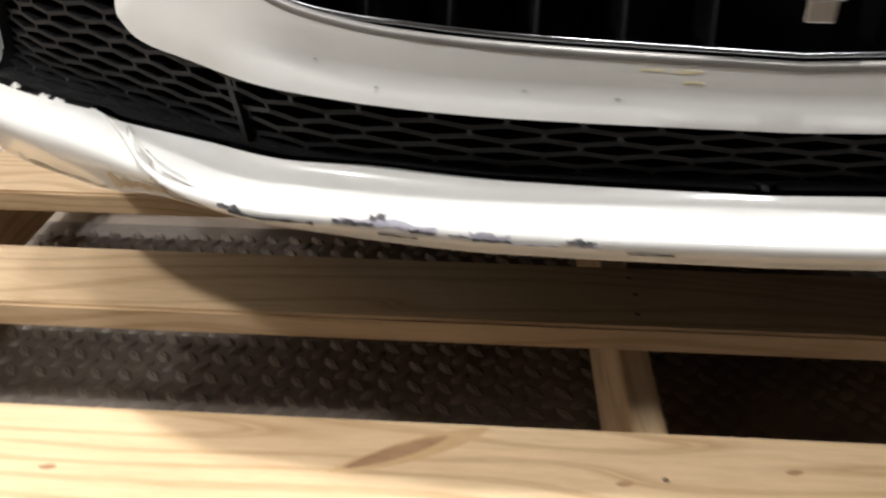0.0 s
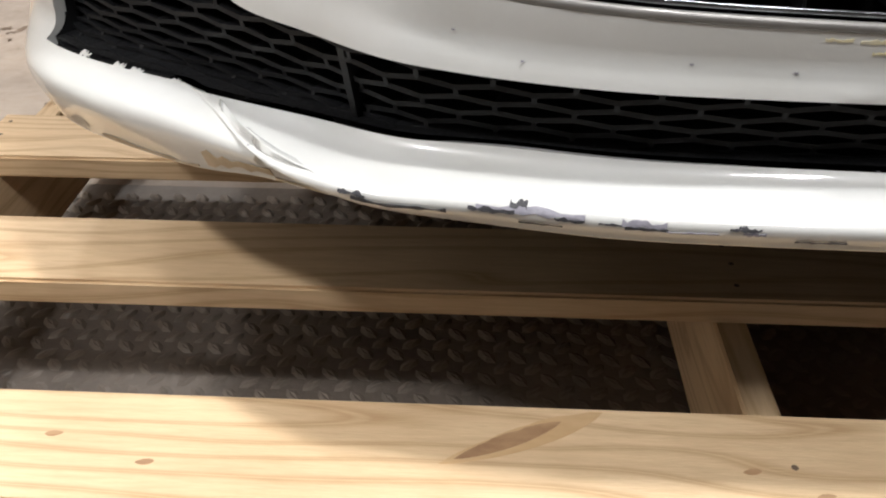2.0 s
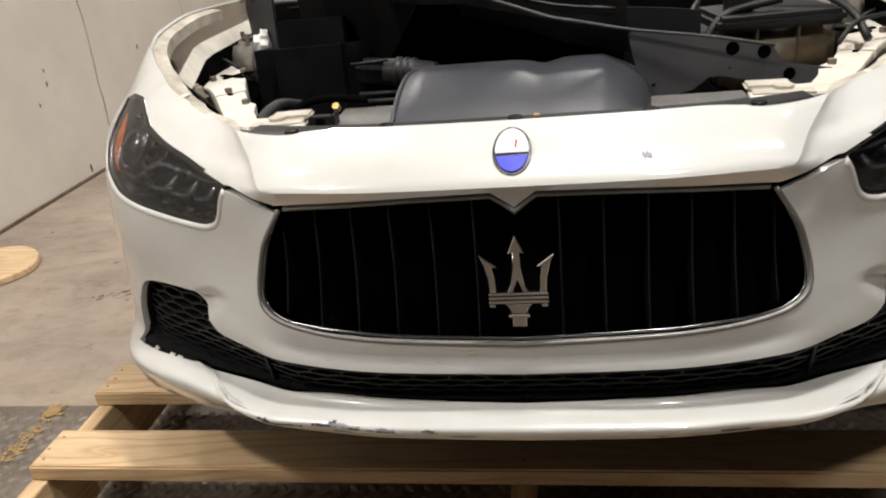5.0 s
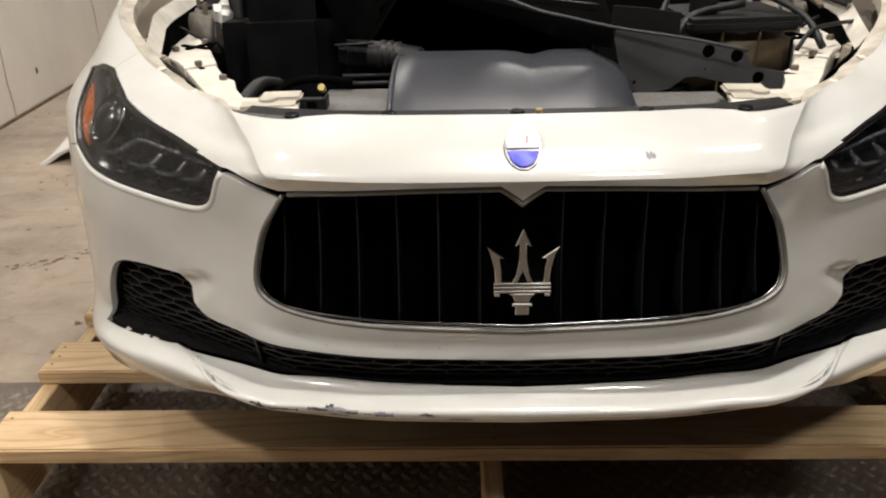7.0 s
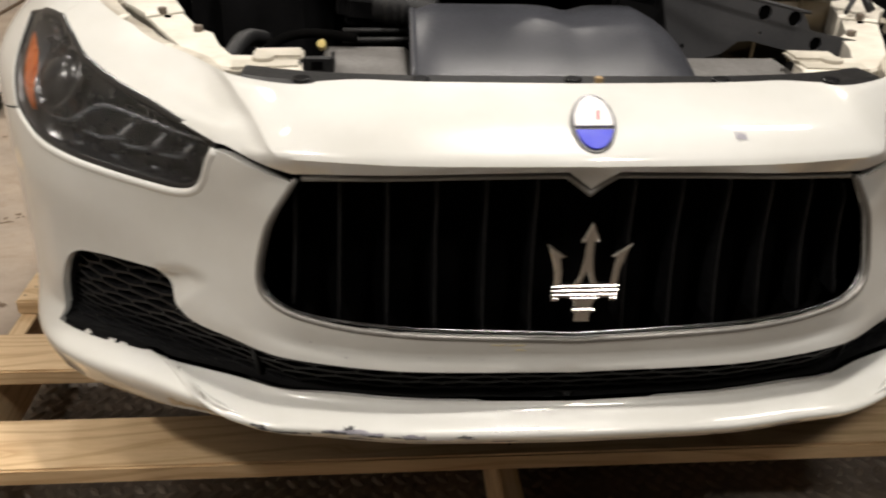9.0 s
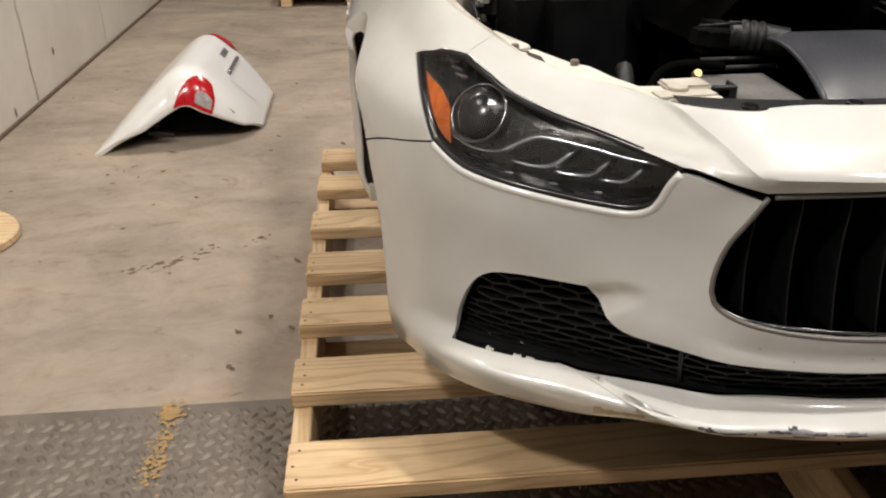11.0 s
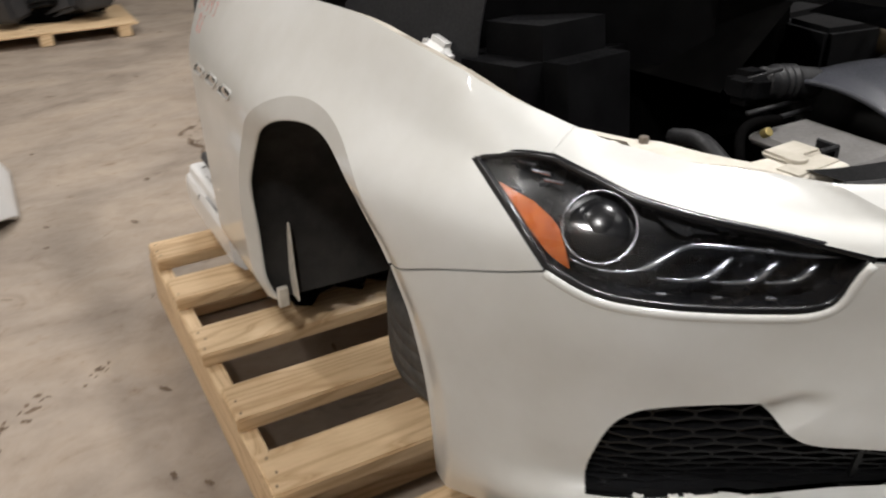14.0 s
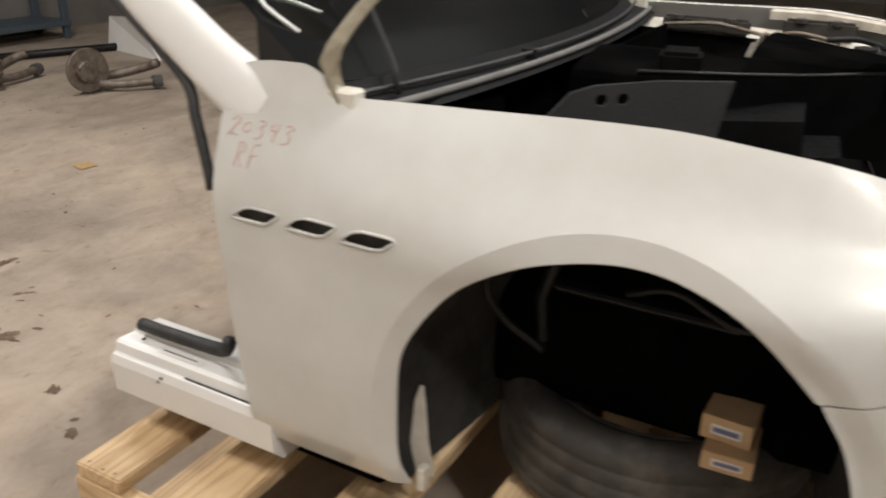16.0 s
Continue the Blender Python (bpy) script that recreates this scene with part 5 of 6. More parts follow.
pad = [(1.47, 1.0), (1.43, 1.065), (1.50, 1.10), (1.60, 1.155), (1.70, 1.205), (1.80, 1.215), (1.84, 1.17), (1.84, 1.0)]
into_car(part("dash_pad", prism_bm([(y, z) for y, z in pad], 1.36, Matrix(((0, 1, 0, .04), (1, 0, 0, 0), (0, 0, 1, 0), (0, 0, 0, 1))), .012), GLOSS_BLACK, None, "shiny black dash pad"))

# front cover strip and ducting
v = []
for x in np.linspace(-.455, .455, 25):
    yy = .13 + .05 * (abs(x) / .455) ** 4
    v += [(x, yy - .004, .958), (x, yy + .012, .961), (x, yy + .07, .957), (x, yy + .085, .94)]
cover = into_car(from_arrays("lock_panel", v, [(i * 4 + j, i * 4 + j + 1, (i + 1) * 4 + j + 1, (i + 1) * 4 + j) for i in range(24) for j in range(3)], BLACK_PLASTIC, None, "black plastic lock panel"))
for x in (-.37, -.21, .0, .21, .37):
    disc("clip", (x, .165, .962), .012, .006, GLOSS_BLACK, cover)
disc("cap", (.035, .16, .962), .006, .012, YELLOW, cover, "yellow cap", sides=10)
duct_rows = []
for x in np.linspace(-.215, .225, 31):
    u = (x + .215) / .44
    edge = min(1, .72 + 4 * u, 5 * (1 - u)) ** .5 if u < 1 else 0
    dip = -.012 * math.exp(-((x - .03) / .025) ** 2)
    row = []
    for t in np.linspace(0, 1, 13):
        y = .225 + .30 * t
        z = .915 + (.028 + .052 * math.sin(math.pi * min(1, t * .9)) ** .8 + dip * t) * edge + .018 * t
        row.append((x + .02 * t * (1 if x > 0 else .4), y, z))
    duct_rows.append(row)
v = [p for r in duct_rows for p in r]
duct = into_car(from_arrays("air_duct", v, [(i * 13 + j, i * 13 + j + 1, (i + 1) * 13 + j + 1, (i + 1) * 13 + j) for i in range(30) for j in range(12)], GREY_PLASTIC, None, "grey moulded air duct", True))
hose = rounded([(-.17, .475, .978), (-.22, .49, .985), (-.27, .50, .988)], .0035)
rib = .027 + .0035 * (np.sin(np.arange(len(hose)) * 1.5) > 0) * (np.arange(len(hose)) > 10) * (np.arange(len(hose)) < 25)
bellows = tube("bellows", hose, rib, DUCT_BLACK, duct, "ribbed black bellows", 16)
part("snout", box_bm((.075, .06, .058), pose(-.297, .505, .985, 0, 6, 8), .016, 3), AIR_BLACK, bellows, "black snorkel")
tube("snout_edge", [(-.335, .475, 1.012), (-.26, .472, 1.016)], .0025, DUCT_BLACK, bellows)
tube("duct_lip", [(p[0] - .001, p[1], p[2]) for p in duct_rows[0]], .005, GREY_PLASTIC, duct, "rolled lip of the duct")
shroud = into_car(box("fan_shroud", (-.355, .255, .915), (-.215, .445, .934), SHROUD, None, "grey fan shroud", .008))
for y, z in ((.452, .941), (.474, .951)):
    tube("pipe", [(-.325, y, z), (-.19, y + .005, z)], .005, DUCT_BLACK, shroud, "black pipe")
disc("brass_cap", (-.357, .405, .945), .0075, .014, BRASS, shroud, "brass cap", (55, 0, 0))
box("latch", (-.378, .288, .93), (-.334, .296, .958), DUCT_BLACK, shroud, "grey latch bracket", .003)
box("latch_wing", (-.338, .292, .93), (-.332, .33, .956), DUCT_BLACK, shroud, bevel=.002)
box("latch_bar", (-.384, .27, .928), (-.380, .33, .952), DUCT_BLACK, shroud, bevel=.001)
box("shroud_end", (.215, .25, .905), (.40, .40, .93), SHROUD, shroud, "grey shroud end", .008)
box("latch_hole", (-.366, .2865, .939), (-.349, .2885, .951), DARK_BAY, shroud, bevel=0)
tube("cable", rounded([(-.46, .36, .93), (-.42, .40, .955), (-.37, .42, .96), (-.30, .43, .95)], .015), .008, DARK_BAY, shroud, "black cable")

sheet_m = pose(0, .40, .97, -8, 0, 3) @ Matrix.Translation((0, 0, -.97))
sheet = into_car(flat_plate("bracket_sheet", [(.195, 1.046), (.305, 1.032), (.445, 1.003), (.455, .99), (.465, .971), (.477, .967), (.552, .953), (.545, .913), (.478, .924), (.36, .953), (.338, .952), (.31, .932), (.28, .925), (.245, .925), (.228, .935), (.215, .96), (.205, 1.0)][::-1],
                 [(.38, .999, .0125), (.435, .989, .0125), (.479, .947, .0115), (.375, .965, .003), (.24, .945, .004), (.534, .936, .005)], .006, sheet_m, DARK_GREY, None, "black loose sheet bracket with three holes"))
tube("bar_edge", rounded([(.445, .40, 1.004), (.33, .402, 1.028), (.2, .41, 1.048), (.104, .41, 1.07), (.06, .41, 1.08), (.0, .43, 1.10), (-.12, .47, 1.14)], .02), .003, DARK_GREY, sheet, "grey rolled edge")
for a, z in ((.38, .999), (.435, .989), (.479, .947)):
    p = sheet_m @ Vector((a, .008, z))
    disc("hole_backing", tuple(p), .0165, .004, DARK_BAY, sheet, turn=(90, 0, 0))
from_arrays("backing_plate", [(.196, .435, 1.0), (.325, .44, 1.0), (.325, .44, 1.068), (.26, .437, 1.078), (.196, .435, 1.084), (.196, .441, 1.0), (.325, .446, 1.0), (.325, .446, 1.068), (.26, .443, 1.078), (.196, .441, 1.084)], [(0, 1, 2, 3, 4), (9, 8, 7, 6, 5)] + [(i, i + 5, (i + 1) % 5 + 5, (i + 1) % 5) for i in range(5)], COVER, sheet, "black plate behind the bracket")
tube("bar_edge", rounded([(.18, .50, 1.075), (.06, .52, 1.09), (-.08, .56, 1.125), (-.22, .6, 1.14)], .02), .003, DUCT_BLACK, sheet)
v = [(.2, .413, 1.048), (.09, .433, 1.064), (.0, .473, 1.081), (-.12, .503, 1.106), (-.20, .52, 1.11), (.22, .88, 1.10), (.1, .885, 1.125), (.0, .89, 1.125), (-.12, .89, 1.12), (-.22, .885, 1.11)]
v += [(-.30, .56, .96), (-.345, .885, .96), (.2, .414, 1.045)]
loose = from_arrays("loose_cover", v, [(i, i + 1, i + 6, i + 5) for i in range(4)] + [(4, 10, 11, 9)], DARK_BAY, sheet, "black loose cover sheet")
from_arrays("bar_web", [(.2, .412, 1.05), (.09, .432, 1.066), (.0, .472, 1.083), (-.12, .502, 1.108), (.2, .46, 1.0), (.09, .48, 1.02), (.0, .52, 1.05), (-.12, .55, 1.08)], [(0, 1, 5, 4), (1, 2, 6, 5), (2, 3, 7, 6)], BLACK_PLASTIC, sheet)

tank = into_car(part("coolant_tank", box_bm((.23, .2, .14), pose(.50, .72, .93, 0, 0, 6), .025, 3), TANK, None, "yellowed plastic coolant tank", True))
part("tank_lid", box_bm((.25, .22, .03), pose(.50, .72, 1.01, 0, 0, 6), .01, 2), BLACK_PLASTIC, tank, "black lid")
disc("tank_cap", (.44, .70, 1.04), .03, .035, BLACK_PLASTIC, tank)
box("tank_rib", (.46, .612, .86), (.465, .622, 1.0), TANK, tank, bevel=.002)
box("tank_rib", (.54, .618, .86), (.545, .628, 1.0), TANK, tank, bevel=.002)
for pts, r in (([(.36, .62, .95), (.375, .63, 1.0), (.42, .66, 1.03), (.52, .68, 1.045)], .011), ([(.50, .80, 1.06), (.58, .72, 1.055), (.64, .64, 1.02), (.66, .58, .97)], .010), ([(.60, .56, .97), (.64, .60, 1.0), (.70, .64, 1.005), (.78, .70, 1.0)], .006), ([(.30, .58, .99), (.33, .62, 1.03), (.36, .70, 1.05)], .008)):
    tube("hose", rounded(pts, .02), r * .8, DUCT_BLACK, tank, "black rubber hose")
cover_poly = [(-.36, .80), (-.36, 1.07), (-.345, 1.085), (-.2, 1.105), (-.05, 1.085), (.12, 1.055), (.25, 1.02), (.28, .80)]
part("engine_cover", prism_bm(cover_poly, .34, Matrix.Translation((0, 1.05, 0)), .008), DARK_BAY, bay, "black plastic engine cover")
side_m = pose(-.745, 1.06, 0, 0, 0, -57)
flat_plate("cover_side", [(-.04, 1.06), (0, .93), (.235, .96), (.245, 1.05), (.262, 1.137), (.135, 1.138), (.03, 1.130), (-.01, 1.118), (-.045, 1.08)], [(.042, 1.106, .010), (.078, 1.108, .010)], .006, side_m, SIDE_GREY, bay, "dull grey side panel with two holes")
part("cover_step", box_bm((.16, .12, .3), pose(-.205, .84, .805), .012, 2), DARK_BAY, bay)
lip_run = [(-.60, 1.005, 1.136), (-.49, .861, 1.128), (-.40, .76, 1.122), (-.33, .69, 1.12), (-.27, .62, 1.12)]
tube("cover_lip", lip_run, .003, DUCT_BLACK, bay, "dusty edge of the cover")
from_arrays("cover_skirt", lip_run + [(x + .02, y + .015, .98) for x, y, z in lip_run], [(i, i + 1, i + 6, i + 5) for i in range(4)], AIR_BLACK, bay, "black cover skirt")
part("relay_box", box_bm((.09, .08, .05), pose(-.36, .99, 1.115, 0, 0, 12), .008, 2), AIR_BLACK, bay, "black relay box")
from_arrays("raised_sheet", [(-.10, .51, 1.10), (-.20, .535, 1.11), (-.30, .60, 1.12), (-.30, .655, 1.225), (-.2, .66, 1.245), (-.05, .62, 1.25), (.02, .49, 1.08)], [(0, 1, 5, 6), (1, 2, 3, 4), (1, 4, 5)], DARK_BAY, bay, "black loose cover sheet")
for y0, y1, z0, z1 in ((1.05, 1.33, 1.005, 1.058), (.745, .955, 1.02, 1.075)):
    hanger = part("wing_pad", box_bm((.02, y1 - y0, z1 - z0), pose(.775, (y0 + y1) / 2, (z0 + z1) / 2, 0, 0, 0), .01, 2), DARK_BROWN, bay, "dark insulation pad")
    for y in (y0 + .06, y1 - .05):
        disc("pad_clip", (.765, y, z1 - .004), .018, .014, DARK_BROWN, hanger)
tube("brake_pipe", rounded([(.74, 1.32, 1.03), (.735, 1.15, 1.045), (.73, 1.0, 1.025), (.72, .9, 1.04), (.73, .78, 1.02)], .02), .006, STEEL, bay, "bare metal pipe")
part("air_box", box_bm((.27, .28, .31), pose(-.495, .80, .915, -6, 0, 6), .06, 4), AIR_BLACK, bay, "black air filter box")
part("fuse_box", box_bm((.16, .14, .12), pose(.30, .80, .91, 0, 0, -8), .012, 2), BLACK_PLASTIC, bay, "black relay box")
# Added block, near-black in place of the shade deep in the bay.
part("bay_filler", box_bm((.56, .5, .3), pose(0, 1.0, .60), .05, 2), DARK_BAY, bay, "black block filling the shaded engine bay cavity")
part("battery_tray", box_bm((.2, .18, .16), pose(.45, 1.08, .86, 0, 0, 5), .015, 2), BLACK_PLASTIC, bay)
part("washer_neck", box_bm((.052, .07, .062), pose(-.668, .915, 1.006, 20, 8, 20), .017, 3), CLEAN_WHITE, bay, "white washer neck")
part("bay_panel", box_bm((.4, .012, .16), pose(-.58, 1.36, .98, -8, 0, 0), .004), DARK_BAY, bay, "black insulation panel")
part("bay_panel", box_bm((.55, .012, .13), pose(.38, 1.28, .98, -8, 0, 0), .004), DARK_BAY, bay)
for pts, r in (([(-.5, .34, .93), (-.48, .42, .95), (-.46, .5, .93)], .014),):
    tube("hose", rounded(pts, .02), r, DUCT_BLACK, bay, "black rubber hose")

# ---- chips, scrapes and marker on the skin ----


def chip(s0, s1, v0, v1, seed, material, parent, side=-1, label="", lift=-.0016):
    g = random.Random(seed)
    n = 9
    top = [(s0 + (s1 - s0) * i / n, v1 - (v1 - v0) * g.uniform(0, .55)) for i in range(n + 1)]
    low = [(s0 + (s1 - s0) * i / n, v0 + (v1 - v0) * g.uniform(0, .4)) for i in range(n, -1, -1)]
    return skin("scrape", np.array(low[::-1] + top[::-1])[::-1], material, parent, side=side, thick=.0006, inset=lift, grid=.008, label=label)


for a in ((.352, .412, .66, .84, 1), (.404, .42, .82, 1.04, 2), (.305, .337, .80, 1.02, 3), (.297, .309, 1.02, 1.26, 4), (.258, .278, .80, .97, 5), (.234, .249, .82, .92, 6), (.204, .232, .74, .86, 7),
          (.14, .162, .86, .99, 8), (.150, .156, .92, 1.06, 9), (.078, .114, .51, .60, 10), (.272, .302, .56, .66, 11)):
    chip(*a, CHIP_DARK, bumper, label="bare dark plastic where paint has flaked")
for a in ((.258, .332, .84, 1.14, 12), (.205, .234, .78, 1.08, 13), (.136, .152, .70, .86, 14), (.168, .205, .7, .78, 15)):
    chip(*a, CHIP_LILAC, bumper, lift=-.0011, label="grey primer under flaked paint")
for a in ((.5, .585, .12, .62, 16), (.6, .74, .03, .22, 17), (.44, .5, .02, .22, 18)):
    chip(*a, GRIME, bumper, lift=-.0012, label="brown scuffed paint")
for a in ((.285, .325, .44, .62, 21), (.2, .21, .30, .36, 22)):
    chip(*a, CHIP_DARK, bumper, 1)
chip(.186, .2, 6.58, 6.82, 31, CHIP_LILAC, nose, 1, "small grey chip")
for k, (s0, v0) in enumerate(((.36, 3.6), (.13, 3.45), (.2, 3.5), (.05, 2.0), (.31, 3.35), (.52, 1.2))):
    chip(s0, s0 + .0025, v0, v0 + .035, 41 + k, CHIP_LILAC, bumper)
for k, s0 in enumerate((.655, .70, .722, .77)):
    chip(s0, s0 + .014, 1.58, 1.76, 60 + k, PAINT, bumper, lift=.001, label="torn edge of the intake lip")

for a in ((.072, .095, 3.84, 3.90, 81), (.1, .118, 3.85, 3.90, 82), (.07, .085, 3.72, 3.77, 83)):
    chip(*a, PALE_YELLOW, bumper, lift=-.0006, label="pale yellow marker stroke")


STROKES = {"2": [[(.05, .75), (.25, 1), (.5, .85), (.4, .55), (.0, .02), (.2, .1), (.62, .04)]],
           "0": [[(.3, .72), (.06, .6), (.05, .3), (.28, .2), (.5, .4), (.46, .66), (.28, .74)]],
           "3": [[(.05, .92), (.34, 1), (.46, .8), (.2, .58), (.46, .4), (.36, .1), (.0, .05)]],
           "4": [[(.12, 1), (.05, .56), (.3, .52), (.52, .6)], [(.5, .98), (.4, .5), (.34, .0)]],
           "R": [[(.1, 0), (.16, .5), (.2, 1), (.5, .95), (.52, .7), (.18, .5), (.36, .3), (.58, 0)]],
           "F": [[(.15, 0), (.18, .5), (.22, .92), (.6, 1)], [(.2, .5), (.36, .52), (.52, .56)]]}


def scrawl(text, s, v, size, parent):
    """Handwriting in marker on the wing, stroke by stroke."""
    for i, c in enumerate(text):
        for run in STROKES[c]:
            p = rounded(run, .06)
            lean = size * (p[:, 0] + .16 * p[:, 1] + .92 * i)
            q = surface(s - lean, v + size * (p[:, 1] + .05 * (i % 2)) / .115, -.0006) * np.array([-1, 1, 1])
            tube("marker_stroke", q, .0011, RED_INK, parent, "red handwritten marker", sides=5)


right_fender = [o for o in bpy.data.objects if o.name.startswith("fender") and o.type == "MESH"][0]
scrawl("20343", 2.278, 6.69, .033, right_fender)
scrawl("RF", 2.255, 6.33, .034, right_fender)

# ---- tyre and cartons under the wheel arch ----


def lathe(name, profile, at, turn, material, parent=None, label="", n=64):
    k = len(profile)
    m = pose(*at, *turn)
    v = [tuple(m @ Vector((r * math.cos(a), r * math.sin(a), z))) for a in (2 * math.pi * i / n for i in range(n)) for r, z in profile]
    f = [(i * k + j, ((i + 1) % n) * k + j, ((i + 1) % n) * k + (j + 1) % k, i * k + (j + 1) % k) for i in range(n) for j in range(k)]
    return from_arrays(name, v, f, material, parent, label, True)


tyre = thing("tyre", "worn black tyre lying flat on the pallet", "tyre", (-.415, .935, .238))
prof = [(.236, -.075), (.245, -.088), (.262, -.10), (.295, -.117), (.32, -.112), (.336, -.098), (.342, -.09)]
for z in (-.06, -.022, .022, .06):
    prof += [(.346, z - .004), (.3452, z - .003), (.3452, z + .003), (.346, z + .004)]
prof += [(.342, .09), (.336, .098), (.32, .112), (.295, .117), (.262, .10), (.245, .088), (.236, .075), (.228, .07), (.262, .085), (.3, .09), (.318, .06), (.322, 0), (.318, -.06), (.3, -.09), (.262, -.085), (.228, -.07)]
ob = lathe("carcass", prof, (0, 0, .119), (0, 0, 0), RUBBER, tyre)
tube("bead_ring", [(.244 * math.cos(a), .244 * math.sin(a), .205) for a in np.linspace(0, 2 * math.pi, 41)[:-1]], .008, RUBBER, tyre, closed=True)


def carton(lo, hi, turn, labels, flap=False):
    size = [b - a for a, b in zip(lo, hi)]
    mid = [(a + b) / 2 for a, b in zip(lo, hi)]
    t = thing("carton", "small brown cardboard carton with printed white label", "carton", mid, "small cartons by the tyre")
    t.rotation_euler = [radians(a) for a in turn]
    part("body", box_bm(size, None, .002), CARD, t)
    part("tape", box_bm((size[0] + .001, .03, .001), pose(0, 0, size[2] / 2 + .0006), 0), CARD, t)
    if labels:
        lab = part("label", box_bm((.001, size[1] * .6, size[2] * .42), pose(-size[0] / 2 - .0008, 0, 0), 0), LABEL_WHITE, t, "white paper label")
        part("print", box_bm((.001, size[1] * .5, size[2] * .2), pose(-size[0] / 2 - .0018, 0, 0), 0), LABEL_BLUE, lab, "blue print bar")
    if flap:
        part("flap", box_bm((.002, size[1], .07), pose(size[0] / 2, 0, size[2] / 2 + .03, 0, 25, 0), 0), CARD, t, "open flap")
    return t


carton((-.735, .692, .475), (-.41, .782, .513), (0, 0, 3), True)
carton((-.70, .692, .5135), (-.36, .782, .563), (0, 0, -2), True, True)
carton((-.58, .93, .238), (-.42, 1.03, .42), (0, 0, 20), False)
carton((-.50, .80, .238), (-.34, .90, .43), (0, 0, -12), False, True)
rod = tube("steel_rod", rounded([(-.575, .985, .262), (-.572, .982, .36), (-.575, .985, .47), (-.566, .99, .50)], .02), .004, STEEL)
tagged(rod, "thin rusty rod standing inside the tyre", "rod")
paper = from_arrays("paper_ball", [(-.40 + .05 * math.cos(a) * (1 + .3 * math.sin(3 * a)), 1.09 + .05 * math.sin(a), .24 + .03 * (i % 2)) for i, a in enumerate(np.linspace(0, 6.28, 12)[:-1])] + [(-.40, 1.09, .29)], [(i, (i + 1) % 11, 11) for i in range(11)], CARD)
tagged(paper, "crumpled brown packing paper on the pallet", "packing paper")

# ---- boot lid on the floor ----
boot = thing("boot_lid", "white car boot lid with red lamps lying on the concrete", "boot lid", (-1.8, 3.16, 0))
prof = rounded([(-.40, .006), (-.37, .03), (-.27, .135), (-.15, .245), (-.06, .315), (.01, .335), (.08, .315), (.16, .24), (.24, .15), (.31, .065), (.335, .02)], .016)
k = len(prof)


def boot_at(q, u, lift=0.0):
    """A place on the lid: q from its upper edge to its lower one, u across from the near side to the far one."""
    i = q * (k - 1)
    a = min(int(i), k - 2)
    x, z = prof[a] + (prof[a + 1] - prof[a]) * (i - a)
    d = (prof[a + 1] - prof[a]) / np.linalg.norm(prof[a + 1] - prof[a])
    near = np.interp(x, (-.4, -.22, -.08, .0, .1, .2, .28, .335), (-.455, -.42, -.36, -.345, -.345, -.315, -.265, -.14))
    far = np.interp(x, (-.4, -.05, .1, .25, .335), (.46, .52, .51, .46, .38))
    y = near + (far - near) * u
    edge = max(0, 1 - min(y - near, far - y) / .06) ** 2
    tuck = edge * np.interp(x, (-.4, -.32, -.2, .12, .25, .335), (.0, .012, .05, .05, .02, .0))
    tuck += .10 * z / .33 * max(0, 1 - (y - near) / .16) ** 1.6
    return np.array([x - d[1] * (lift - .3 * tuck), y, max(.005, z - tuck + d[0] * lift)])


us = np.concatenate([np.linspace(0, .08, 7), np.linspace(.12, .88, 16), np.linspace(.92, 1, 7)])
v = [boot_at(i / (k - 1), u) for u in us for i in range(k)]
f = []
for i in range(len(us) - 1):
    for j in range(k - 1):
        f += [(i * k + j, i * k + j + 1, (i + 1) * k + j + 1), (i * k + j, (i + 1) * k + j + 1, (i + 1) * k + j)]
sv, sf, sc = solid(np.array(v), f, .018)
ob = from_arrays("panel", sv, sf, CLEAN_WHITE, boot)
ob.data.polygons.foreach_set("use_smooth", [i < sc for i in range(len(ob.data.polygons))])
Q = lambda x: float(np.interp(x, prof[:, 0], np.arange(k) / (k - 1)))
for sy in (-1, 1):
    def across(d):
        return d if sy < 0 else 1 - d
    grid = []
    for x in np.linspace(-.055, .15, 11):
        deep = np.interp(x, (-.055, .0, .06, .1, .13, .15), (.004, .04, .105, .125, .11, .05))
        grid.append([boot_at(Q(x), across(.0 + deep * t), .004 + .006 * math.sin(math.pi * min(.9, .1 + .8 * t))) for t in np.linspace(0, 1, 7)])
    v = [p for r in grid for p in r]
    ff = [(i * 7 + j, i * 7 + j + 1, (i + 1) * 7 + j + 1, (i + 1) * 7 + j) for i in range(10) for j in range(6)]
    tl = from_arrays("tail_lamp", v, ff if sy < 0 else [q[::-1] for q in ff], RED_LENS, boot, "red tail lamp with clear insert", True)
    v = [boot_at(Q(x), across(.006 + .036 * t * w), .0125) for x, w in ((.07, .6), (.095, 1), (.12, 1), (.14, .7)) for t in (0, .5, 1)]
    ff = [(i * 3 + j, i * 3 + j + 1, (i + 1) * 3 + j + 1, (i + 1) * 3 + j) for i in range(3) for j in range(2)]
    from_arrays("clear_insert", v, ff if sy < 0 else [q[::-1] for q in ff], CLEAR_LENS, tl, "clear insert")
tube("chrome_strip", [boot_at(Q(.165), u, .004) for u in np.linspace(.42, .80, 12)], .013, LAMP_METAL, boot, "scratched chrome number plate strip")
v = [boot_at(Q(x), u, .0025) for x in (.18, .24, .29) for u in np.linspace(.36, .82, 9)]
from_arrays("plate_recess", v, [(i * 9 + j, i * 9 + j + 1, (i + 1) * 9 + j + 1, (i + 1) * 9 + j) for i in range(2) for j in range(8)], CLEAN_WHITE, boot, "white plate recess")
